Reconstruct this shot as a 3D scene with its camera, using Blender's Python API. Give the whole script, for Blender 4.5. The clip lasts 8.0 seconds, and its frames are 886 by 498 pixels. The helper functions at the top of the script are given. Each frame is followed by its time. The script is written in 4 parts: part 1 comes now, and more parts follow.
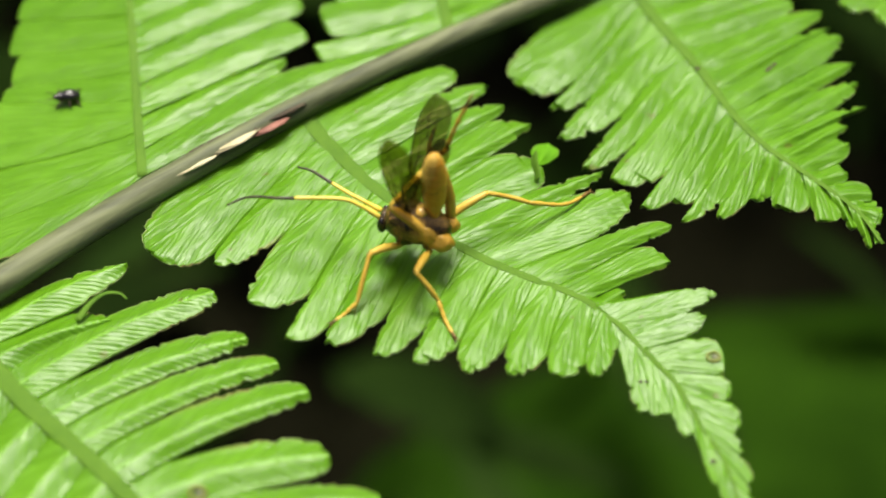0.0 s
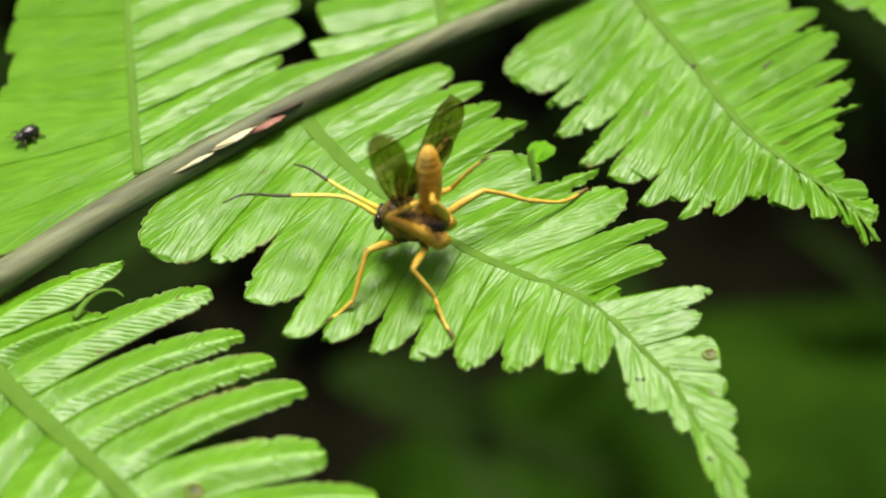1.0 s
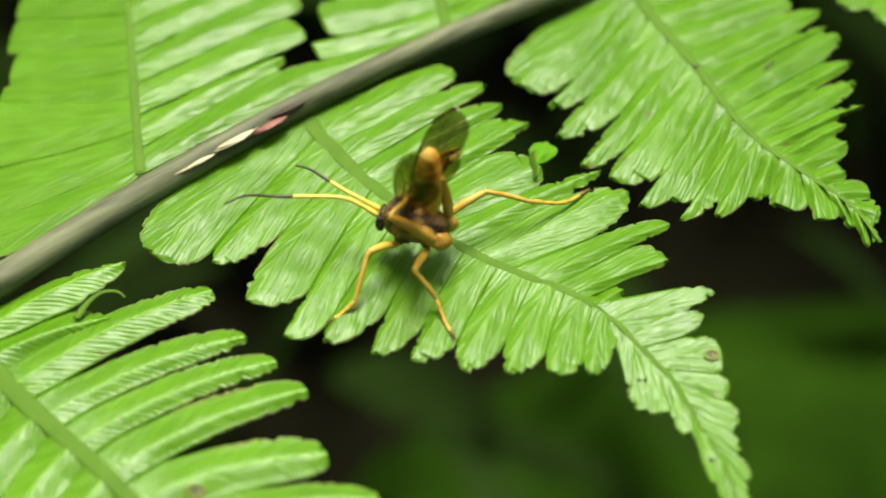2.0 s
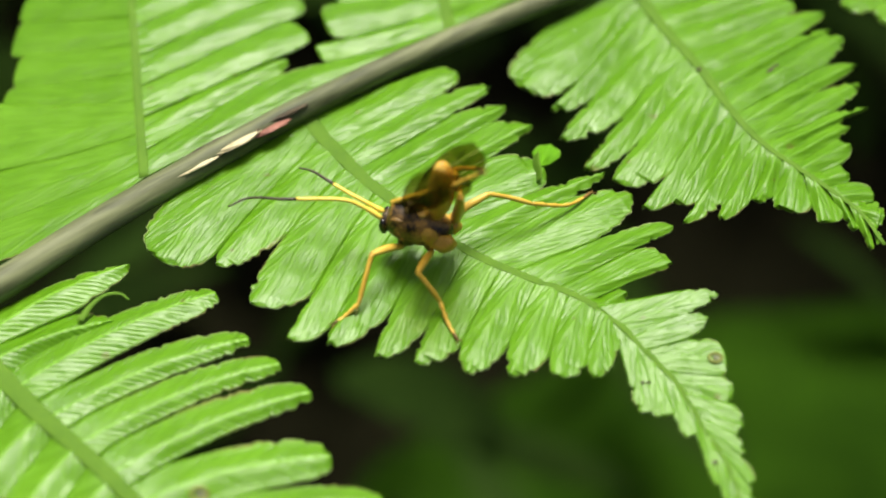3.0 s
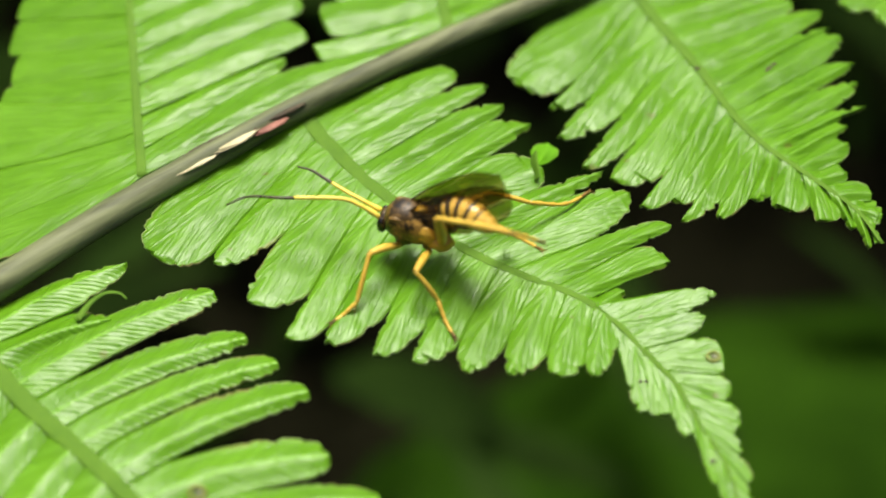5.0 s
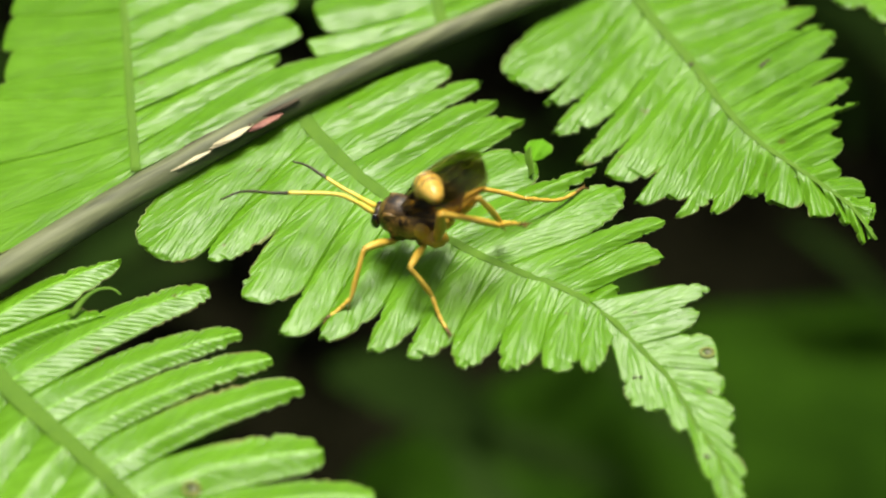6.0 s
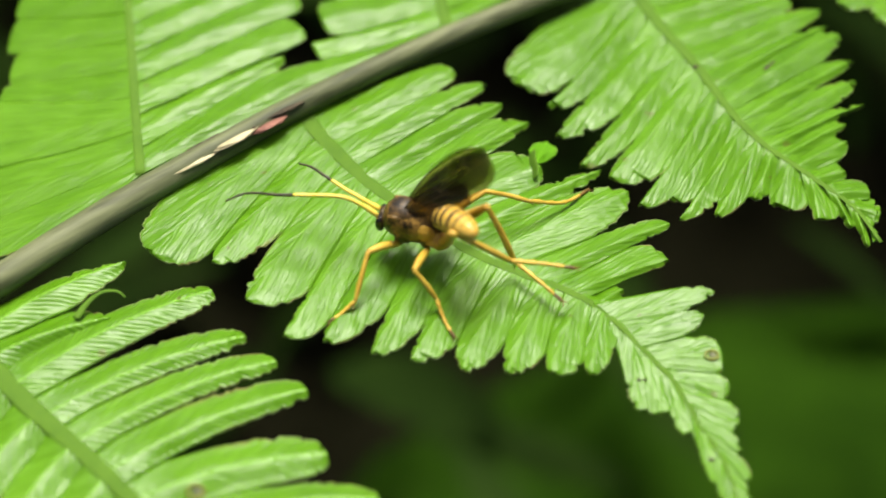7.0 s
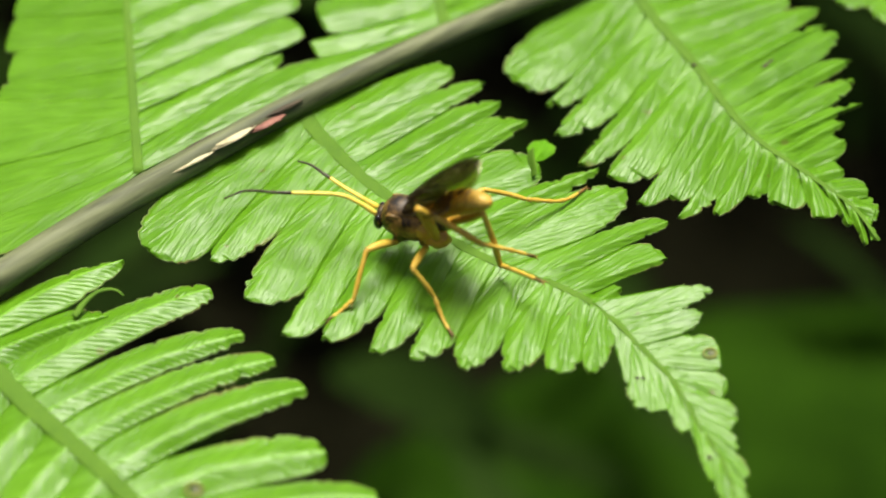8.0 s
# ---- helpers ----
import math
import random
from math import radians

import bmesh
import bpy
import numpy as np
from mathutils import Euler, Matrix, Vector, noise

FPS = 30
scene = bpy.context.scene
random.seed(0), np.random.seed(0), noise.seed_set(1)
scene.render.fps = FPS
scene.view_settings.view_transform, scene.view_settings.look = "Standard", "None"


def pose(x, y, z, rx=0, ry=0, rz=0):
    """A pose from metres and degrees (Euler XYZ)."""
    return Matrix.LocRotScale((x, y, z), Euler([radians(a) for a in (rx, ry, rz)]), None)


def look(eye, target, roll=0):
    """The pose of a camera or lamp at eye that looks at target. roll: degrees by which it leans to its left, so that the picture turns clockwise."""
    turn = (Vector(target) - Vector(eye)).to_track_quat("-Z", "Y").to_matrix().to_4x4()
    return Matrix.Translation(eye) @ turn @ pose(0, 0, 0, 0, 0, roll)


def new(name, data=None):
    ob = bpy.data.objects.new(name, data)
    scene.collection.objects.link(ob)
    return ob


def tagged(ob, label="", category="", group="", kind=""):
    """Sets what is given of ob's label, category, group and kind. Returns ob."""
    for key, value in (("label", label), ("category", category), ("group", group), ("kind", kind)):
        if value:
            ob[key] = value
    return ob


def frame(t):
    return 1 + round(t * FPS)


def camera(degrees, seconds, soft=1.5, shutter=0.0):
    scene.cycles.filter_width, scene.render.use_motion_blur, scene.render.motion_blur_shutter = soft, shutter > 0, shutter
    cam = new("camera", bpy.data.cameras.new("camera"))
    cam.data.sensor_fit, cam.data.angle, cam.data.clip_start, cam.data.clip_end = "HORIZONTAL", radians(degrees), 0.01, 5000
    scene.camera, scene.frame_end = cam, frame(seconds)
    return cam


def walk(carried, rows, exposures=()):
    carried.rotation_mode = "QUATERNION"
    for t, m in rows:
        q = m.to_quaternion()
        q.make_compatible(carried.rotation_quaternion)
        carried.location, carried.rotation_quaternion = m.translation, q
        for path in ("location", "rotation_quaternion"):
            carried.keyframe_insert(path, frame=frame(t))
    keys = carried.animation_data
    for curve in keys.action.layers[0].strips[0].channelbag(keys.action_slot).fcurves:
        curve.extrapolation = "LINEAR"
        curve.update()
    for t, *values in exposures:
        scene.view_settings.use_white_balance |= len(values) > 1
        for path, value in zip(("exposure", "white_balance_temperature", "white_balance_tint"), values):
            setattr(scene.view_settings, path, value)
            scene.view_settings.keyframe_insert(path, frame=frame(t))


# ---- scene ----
MM = 0.001
# camera: held almost still above the frond, with a slight sway of the hand
cam = camera(38.0, 8.0, soft=2.0)
EYE = (0.0, -0.09687, 0.71687)
HELD = look(EYE, (0.0, 0.0, 0.62))
cam.data.dof.use_dof = True
cam.data.dof.focus_distance = 0.138
cam.data.dof.aperture_fstop = 10.5
# seconds, turn to the left and up in thousandths of a degree
SWAY = [
    (0, 0, 0),
    (0.2, -113, -86),
    (0.5, -307, -269),
    (0.7, -113, -86),
    (1, -153, -116),
    (1.2, -277, -210),
    (1.5, -38, 0),
    (1.7, -50, -38),
    (2.8, -113, -86),
    (3, 78, 38),
    (3.2, 101, 76),
    (3.5, -116, -78),
    (4, -38, 0),
    (4.5, 0, 0),
    (4.7, 63, 48),
    (5.8, -352, -268),
    (6, -269, -191),
    (6.2, -113, -86),
    (6.4, -164, -124),
    (6.5, -194, -153),
    (6.6, -164, -124),
    (6.7, -113, -86),
    (6.8, -25, -19),
    (7, -78, -78),
    (7.1, -151, -115),
    (7.2, -201, -153),
    (7.3, -201, -153),
    (7.5, -116, -116),
    (8, -153, -153),
]
walk(cam, [(t, HELD @ pose(0, 0, 0, up / 1000, left / 1000, 0)) for t, left, up in SWAY], exposures=[(0.0, 0.36), (8.0, 0.36)])

# ---- light: soft daylight from an open sky above the forest edge ----
world = bpy.data.worlds.new("daylight")
scene.world = world
world.use_nodes = True
wn = world.node_tree.nodes
sky = wn.new("ShaderNodeTexSky")
sky.sky_type, sky.sun_disc = "NISHITA", False
SUN_UP, SUN_ROUND = radians(76), radians(0)
sky.sun_elevation, sky.sun_rotation = SUN_UP, SUN_ROUND
sky.air_density, sky.dust_density, sky.ozone_density = 0.7, 8.0, 0.4
wn["Background"].inputs["Strength"].default_value = 0.085
world.node_tree.links.new(sky.outputs[0], wn["Background"].inputs["Color"])
sun = new("sun", bpy.data.lights.new("sun", "SUN"))
sun.data.energy, sun.data.angle, sun.data.color = 4.2, radians(22), (1.0, 0.97, 0.85)
way = Vector((math.sin(SUN_ROUND) * math.cos(SUN_UP), math.cos(SUN_ROUND) * math.cos(SUN_UP), math.sin(SUN_UP)))
sun.matrix_world = look(way * 3, (0, 0, 0))


# ---- materials ----
class Nodes:
    """A short way to write a node tree."""

    def __init__(self, name):
        self.mat = bpy.data.materials.new(name)
        self.mat.use_nodes = True
        self.tree = self.mat.node_tree
        self.bsdf = self.tree.nodes["Principled BSDF"]
        self.out = self.tree.nodes["Material Output"]

    def add(self, kind, ins=None, **props):
        n = self.tree.nodes.new(kind)
        for k, v in props.items():
            setattr(n, k, v)
        for k, v in (ins or {}).items():
            self.put(n.inputs[k], v)
        return n

    def put(self, socket, v):
        if isinstance(v, bpy.types.NodeSocket):
            self.tree.links.new(v, socket)
        else:
            socket.default_value = v

    def set(self, **vals):
        for k, v in vals.items():
            self.put(self.bsdf.inputs[k.replace("_", " ")], v)

    def noise(self, scale, detail=4.0, vec=None, rough=0.55):
        vec = vec or self.add("ShaderNodeTexCoord").outputs["Object"]
        return self.add("ShaderNodeTexNoise", {"Vector": vec, "Scale": scale, "Detail": detail, "Roughness": rough}).outputs["Fac"]

    def math(self, op, a, b=0.0, c=0.0):
        return self.add("ShaderNodeMath", {0: a, 1: b, 2: c}, operation=op).outputs[0]

    def ramp(self, fac, *stops):
        n = self.add("ShaderNodeValToRGB", {0: fac})
        e = n.color_ramp.elements
        while len(e) < len(stops):
            e.new(0.5)
        for el, (p, col) in zip(e, stops):
            el.position, el.color = p, (*col, 1.0)
        return n.outputs[0]

    def mix(self, fac, a, b):
        n = self.add("ShaderNodeMix", data_type="RGBA")
        self.put(n.inputs[0], fac)
        for s, v in ((n.inputs[6], a), (n.inputs[7], b)):
            self.put(s, (*v, 1.0) if isinstance(v, tuple) else v)
        return n.outputs[2]

    def bump(self, height, strength=0.3, distance=0.0002):
        n = self.add("ShaderNodeBump", {"Height": height, "Strength": strength, "Distance": distance})
        return n.outputs[0]


def leaf_material(name, dark, mid, pale, gloss=0.3, rough=0.28, see_through=0.2, gap=0.5, slant=10.0, wander=1.7, streak=1.6, groove=0.2, relief=0.8, midvein=0.15):
    """A fern lobe, in millimetres along and across it: side veins leave the midvein at a slant, the blade is drawn into streaks along
    them, and the free margin is pale, with brown worn places."""
    m = Nodes(name)
    blade = m.add("ShaderNodeSeparateXYZ", {0: m.add("ShaderNodeUVMap", uv_map="blade").outputs[0]})
    margin = m.add("ShaderNodeSeparateXYZ", {0: m.add("ShaderNodeUVMap", uv_map="margin").outputs[0]})
    along, across = blade.outputs[0], m.math("ABSOLUTE", blade.outputs[1])
    edge, free = margin.outputs[0], margin.outputs[1]
    rnd = m.add("ShaderNodeObjectInfo").outputs["Random"]
    big, mid_noise, fine = m.noise(130.0, 3.0), m.noise(420.0, 3.0), m.noise(2600.0, 3.0)
    sa, ca = math.sin(radians(slant)), math.cos(radians(slant))
    phase = m.math("SUBTRACT", m.math("MULTIPLY", along, sa / gap), m.math("MULTIPLY", across, ca / gap))
    phase = m.math("ADD", phase, m.math("MULTIPLY", m.math("ADD", big, m.math("MULTIPLY", mid_noise, 0.5)), wander))
    follow = m.math("ADD", m.math("MULTIPLY", along, ca), m.math("MULTIPLY", across, sa))
    vein = m.math("POWER", m.math("ABSOLUTE", m.math("SINE", m.math("MULTIPLY", phase, math.pi))), 0.7)
    vein = m.math("ADD", 1.0, m.math("MULTIPLY", m.math("SUBTRACT", vein, 1.0), m.ramp(mid_noise, (0.35, (0.12, 0.12, 0.12)), (0.68, (1, 1, 1)))))
    drawn = m.add("ShaderNodeCombineXYZ", {0: m.math("MULTIPLY", follow, 0.22), 1: m.math("MULTIPLY", phase, 0.75), 2: m.math("ADD", m.math("MULTIPLY", rnd, 60.0), m.math("SIGN", blade.outputs[1]))}).outputs[0]
    long = m.noise(1.0, 2.5, drawn)
    tone = m.math("ADD", m.math("MULTIPLY", big, 0.35), m.math("ADD", m.math("MULTIPLY", long, 0.5), m.math("MULTIPLY", rnd, 0.15)))
    col = m.ramp(tone, (0.3, dark), (0.5, mid), (0.72, pale))
    col = m.mix(m.math("MULTIPLY", m.math("SUBTRACT", 1.0, vein), 0.5), col, tuple(0.65 * c for c in dark))
    rib = m.math("LESS_THAN", across, m.math("ADD", 0.05, m.math("MULTIPLY", mid_noise, 0.12)))
    col = m.mix(m.math("MULTIPLY", rib, midvein), col, tuple(min(1, c * 1.5) for c in pale))
    spot = m.math("GREATER_THAN", m.noise(420.0, 1.0), 0.765)
    col = m.mix(m.math("MULTIPLY", spot, 0.5), col, (0.12, 0.1, 0.02))
    rim = m.math("MULTIPLY", free, m.math("GREATER_THAN", m.math("ADD", edge, m.math("MULTIPLY", mid_noise, 0.06)), 0.99))
    col = m.mix(m.math("MULTIPLY", rim, 0.65), col, (0.5, 0.58, 0.26))
    worn = m.math("MULTIPLY", free, m.math("GREATER_THAN", m.math("ADD", edge, m.math("MULTIPLY", big, 0.75)), 1.375))
    col = m.mix(m.math("MULTIPLY", worn, 0.8), col, m.ramp(fine, (0.35, (0.09, 0.055, 0.018)), (0.7, (0.3, 0.25, 0.09))))
    r = m.math("ADD", rough - 0.12, m.math("ADD", m.math("MULTIPLY", fine, 0.14), m.math("MULTIPLY", big, 0.16)))
    h = m.math("ADD", m.math("MULTIPLY", vein, groove), m.math("ADD", m.math("MULTIPLY", fine, 0.06), m.math("MULTIPLY", long, streak)))
    nrm = m.bump(h, relief, 0.00016)
    m.set(Base_Color=col, Roughness=r, Specular_IOR_Level=gloss, Normal=nrm)
    tr = m.add("ShaderNodeBsdfTranslucent", {"Color": m.mix(0.5, col, (0.3, 0.55, 0.03)), "Normal": nrm})
    mx = m.add("ShaderNodeMixShader", {0: see_through, 1: m.bsdf.outputs[0], 2: tr.outputs[0]})
    m.tree.links.new(mx.outputs[0], m.out.inputs[0])
    return m.mat


def plain(name, a, b, scale, rough=0.5, gloss=0.5, bump=0.3, dist=0.0002, stretch=None, detail=4.0, sub=0.0, coat=0.0, turn=0.0, lo=0.3, hi=0.7):
    """Two tones by noise with a fine relief; stretch draws the grain out along x."""
    m = Nodes(name)
    vec = m.add("ShaderNodeTexCoord").outputs["Object"]
    if stretch:
        vec = m.add("ShaderNodeMapping", {"Vector": m.add("ShaderNodeMapping", {"Vector": vec, "Rotation": (0, 0, radians(turn))}).outputs[0], "Scale": stretch}).outputs[0]
    n1, n2 = m.noise(scale, detail, vec), m.noise(scale * 6, 3.0, vec)
    f = m.math("ADD", m.math("MULTIPLY", n1, 0.7), m.math("MULTIPLY", n2, 0.3))
    m.set(Base_Color=m.ramp(f, (lo, a), (hi, b)), Roughness=m.math("ADD", rough - 0.1, m.math("MULTIPLY", n2, 0.2)), Specular_IOR_Level=gloss,
          Normal=m.bump(f, bump, dist), Subsurface_Weight=sub, Coat_Weight=coat)
    if sub:
        m.bsdf.inputs["Subsurface Radius"].default_value = (0.0006, 0.0003, 0.0001)
    return m.mat


LEAF = leaf_material("fern_green", (0.078, 0.215, 0.005), (0.11, 0.28, 0.008), (0.16, 0.37, 0.022))
LEAF_HATCH = leaf_material("fern_green_hatched", (0.078, 0.215, 0.005), (0.11, 0.28, 0.008), (0.16, 0.37, 0.022), gap=0.5, slant=36.0, wander=0.7, streak=0.7, groove=0.5, midvein=0.6)
SCRAP = leaf_material("scrap_green", (0.1, 0.3, 0.004), (0.12, 0.34, 0.006), (0.16, 0.4, 0.01), gloss=0.2, rough=0.6)
# the undergrowth's deep shade is put into these near-black greens
SHADE_LEAF = plain("shaded_undergrowth_green", (0.008, 0.019, 0.003), (0.021, 0.045, 0.006), 25, rough=0.95, gloss=0.04)
# moss green already multiplied down by the shade that falls on the bank
SHADED_MOSS = plain("shaded_moss_green", (0.007, 0.022, 0.0015), (0.026, 0.07, 0.004), 7, rough=0.95, gloss=0.02, bump=0.5, dist=0.004)
RIB = plain("rib_green", (0.063, 0.15, 0.007), (0.1, 0.21, 0.013), 300, rough=0.75, gloss=0.25)
STALK = plain("stalk_brown_green", (0.04, 0.048, 0.018), (0.22, 0.245, 0.12), 300, rough=0.6, gloss=0.35, bump=0.6, lo=0.36, hi=0.64, stretch=(0.12, 1, 1), turn=-38)
CREAM = plain("torn_fibre", (0.36, 0.31, 0.16), (0.66, 0.6, 0.38), 700, rough=0.7)
RUST = plain("rusty_bark", (0.14, 0.05, 0.035), (0.38, 0.17, 0.12), 700, rough=0.7)
SCAR = plain("dark_scar", (0.03, 0.022, 0.012), (0.08, 0.06, 0.03), 900, rough=0.8)
OLIVE = plain("olive_scar", (0.13, 0.16, 0.02), (0.24, 0.28, 0.05), 900, rough=0.7)
# soil tones taken near black: the shade on the forest floor is in them
SOIL = plain("shaded_soil", (0.006, 0.006, 0.003), (0.014, 0.014, 0.007), 30, rough=0.95, gloss=0.0, bump=0.6, dist=0.02)
AMBER = plain("amber_shell", (0.42, 0.22, 0.016), (0.68, 0.42, 0.055), 600, rough=0.34, bump=0.3, dist=0.00008)
HONEY = plain("honey_shell", (0.54, 0.31, 0.032), (0.78, 0.52, 0.11), 350, rough=0.26, bump=0.2, dist=0.00005)
ORANGE = plain("orange_shell", (0.48, 0.2, 0.012), (0.7, 0.36, 0.036), 350, rough=0.32, bump=0.2, dist=0.00005)
UMBER = plain("umber_seam", (0.2, 0.085, 0.01), (0.36, 0.17, 0.02), 600, rough=0.4)
LEGS = plain("yellow_leg", (0.5, 0.3, 0.025), (0.74, 0.52, 0.08), 700, rough=0.4, bump=0.2, dist=0.00005)
BROWN = plain("brown_shell", (0.014, 0.008, 0.003), (0.32, 0.18, 0.03), 850, rough=0.45, bump=0.4, dist=0.00008)
MOTTLE = plain("mottled_shell", (0.016, 0.009, 0.003), (0.42, 0.24, 0.045), 600, rough=0.34, bump=0.4, dist=0.00008, lo=0.43, hi=0.62)
DUSK = plain("dark_shell", (0.008, 0.006, 0.004), (0.07, 0.045, 0.02), 1000, rough=0.42, bump=0.3, dist=0.00006)
BACK = plain("back_shell", (0.012, 0.009, 0.006), (0.24, 0.14, 0.045), 480, rough=0.5, bump=0.5, dist=0.0001, lo=0.46, hi=0.64)
VEIN = plain("wing_vein", (0.012, 0.009, 0.005), (0.05, 0.035, 0.015), 1000, rough=0.8, gloss=0.1)
BLACK = plain("black_eye", (0.006, 0.005, 0.005), (0.018, 0.014, 0.013), 2500, rough=0.18, gloss=0.6)
LEMON = plain("lemon_feeler", (0.75, 0.55, 0.05), (0.88, 0.7, 0.12), 900, rough=0.4)


def wing_material():
    m = Nodes("smoky_wing")
    n = m.noise(500.0, 3.0)
    tint = m.ramp(n, (0.3, (0.54, 0.49, 0.28)), (0.7, (0.7, 0.64, 0.4)))
    clear = m.add("ShaderNodeBsdfTransparent", {"Color": tint})
    gloss = m.add("ShaderNodeBsdfGlossy", {"Color": (0.9, 0.9, 0.8, 1), "Roughness": 0.22})
    m.set(Base_Color=(0.05, 0.036, 0.015, 1), Roughness=0.35)
    a = m.add("ShaderNodeMixShader", {0: 0.08, 1: clear.outputs[0], 2: m.bsdf.outputs[0]})
    b = m.add("ShaderNodeMixShader", {0: 0.03, 1: a.outputs[0], 2: gloss.outputs[0]})
    m.tree.links.new(b.outputs[0], m.out.inputs[0])
    return m.mat


WING = wing_material()


# ---- building helpers ----
def mesh_of(name, verts, faces, mats, uvs=None, smooth=True, index=None):
    me = bpy.data.meshes.new(name)
    me.from_pydata([tuple(v) for v in verts], [], faces)
    for mt in mats if isinstance(mats, (list, tuple)) else [mats]:
        me.materials.append(mt)
    if uvs is not None:
        ids = np.empty(len(me.loops), dtype=np.int32)
        me.loops.foreach_get("vertex_index", ids)
        for layer, values in uvs.items():
            me.uv_layers.new(name=layer).data.foreach_set("uv", np.asarray(values, dtype=np.float32)[ids].ravel())
    if index is not None:
        me.polygons.foreach_set("material_index", index)
    me.polygons.foreach_set("use_smooth", [smooth] * len(me.polygons))
    me.update()
    return me


def piece(name, me, parent=None, label="", m=None):
    ob = new(name, me)
    if parent:
        ob.parent = parent
    if m is not None:
        ob.matrix_basis = m
    return tagged(ob, label)


def thing(name, label, category, m=None, group="", kind=""):
    ob = new(name)
    ob.empty_display_size = 0.002
    if m is not None:
        ob.matrix_basis = m
    return tagged(ob, label, category, group, kind)


def resample(pts, n):
    """n points on a smooth curve through pts (Catmull-Rom), evenly spaced."""
    p = [Vector(q) for q in pts]
    p = [p[0] * 2 - p[1]] + p + [p[-1] * 2 - p[-2]]
    dense = []
    for i in range(1, len(p) - 2):
        a, b, c, d = p[i - 1:i + 3]
        for k in range(12):
            t = k / 12
            dense.append(0.5 * (2 * b + (c - a) * t + (2 * a - 5 * b + 4 * c - d) * t * t + (3 * b - a - 3 * c + d) * t ** 3))
    dense.append(p[-2])
    seg = np.r_[0, np.cumsum([(dense[i + 1] - dense[i]).length for i in range(len(dense) - 1)])]
    arr = np.array([tuple(q) for q in dense])
    at = np.linspace(0, seg[-1], n)
    return np.stack([np.interp(at, seg, arr[:, i]) for i in range(3)], 1)


def tube(pts, radii, sides=12, flat=1.0, up=(0, 0, 1), wobble=0.0, rng=None):
    """A closed tube along pts with a radius for each point; flat squeezes it along up."""
    pts = np.asarray(pts, float)
    n = len(pts)
    radii = np.broadcast_to(np.asarray(radii, float), n)
    tan = np.gradient(pts, axis=0)
    tan /= np.linalg.norm(tan, axis=1)[:, None]
    verts, faces = [], []
    ref = np.array(up, float)
    for i in range(n):
        t = tan[i]
        b = ref - t * (ref @ t)
        if np.linalg.norm(b) < 1e-6:
            b = np.array([1.0, 0, 0]) - t * t[0]
        b /= np.linalg.norm(b)
        s = np.cross(t, b)
        for k in range(sides):
            a = 2 * math.pi * k / sides
            r = radii[i] * (1 + (rng.uniform(-wobble, wobble) if rng else 0))
            verts.append(pts[i] + s * math.cos(a) * r + b * math.sin(a) * r * flat)
    for i in range(n - 1):
        for k in range(sides):
            k2 = (k + 1) % sides
            faces.append((i * sides + k, i * sides + k2, (i + 1) * sides + k2, (i + 1) * sides + k))
    faces.append(tuple(range(sides))[::-1])
    faces.append(tuple(range((n - 1) * sides, n * sides)))
    return verts, faces


def blob(centre, radii, sides=16, rings=10, rough=0.0, seed=0):
    """A closed egg with a slightly uneven surface."""
    c, r = Vector(centre), Vector(radii)
    verts, faces = [c + Vector((0, 0, -r.z))], []
    for i in range(1, rings):
        e = -math.pi / 2 + math.pi * i / rings
        for k in range(sides):
            a = 2 * math.pi * k / sides
            d = Vector((math.cos(a) * math.cos(e), math.sin(a) * math.cos(e), math.sin(e)))
            n = 1 + rough * noise.noise(d * 2.3 + Vector((seed, 0, 0)))
            verts.append(c + Vector((d.x * r.x, d.y * r.y, d.z * r.z)) * n)
    verts.append(c + Vector((0, 0, r.z)))
    top = len(verts) - 1
    for k in range(sides):
        q = (k + 1) % sides
        faces.append((0, 1 + q, 1 + k))
        for i in range(rings - 2):
            a = 1 + i * sides
            faces.append((a + k, a + q, a + sides + q, a + sides + k))
        faces.append((top - sides + k, top - sides + q, top))
    return verts, faces


def at_length(curve, s):
    i = s * (len(curve) - 1)
    k = min(int(i), len(curve) - 2)
    return curve[k] + (curve[k + 1] - curve[k]) * (i - k), (curve[k + 1] - curve[k]) / np.linalg.norm(curve[k + 1] - curve[k])


# ---- ground and distance ----
def build_ground():
    rng = random.Random(4)
    n, verts, faces = 60, [], []
    for j in range(n + 1):
        for i in range(n + 1):
            a, b = (i / n * 2 - 1), (j / n * 2 - 1)
            x, y = math.copysign(abs(a) ** 3, a) * 60, math.copysign(abs(b) ** 3, b) * 60
            z = 0.05 * noise.noise(Vector((x * 2.1, y * 2.1, 0))) + 0.015 * noise.noise(Vector((x * 11, y * 11, 3)))
            verts.append((x, y, z))
    for j in range(n):
        for i in range(n):
            k = j * (n + 1) + i
            faces.append((k, k + 1, k + n + 2, k + n + 1))
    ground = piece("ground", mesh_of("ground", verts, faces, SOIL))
    tagged(ground, "forest soil with leaf litter, deep shade put into its dark colour", "ground", kind="structure")


build_ground()

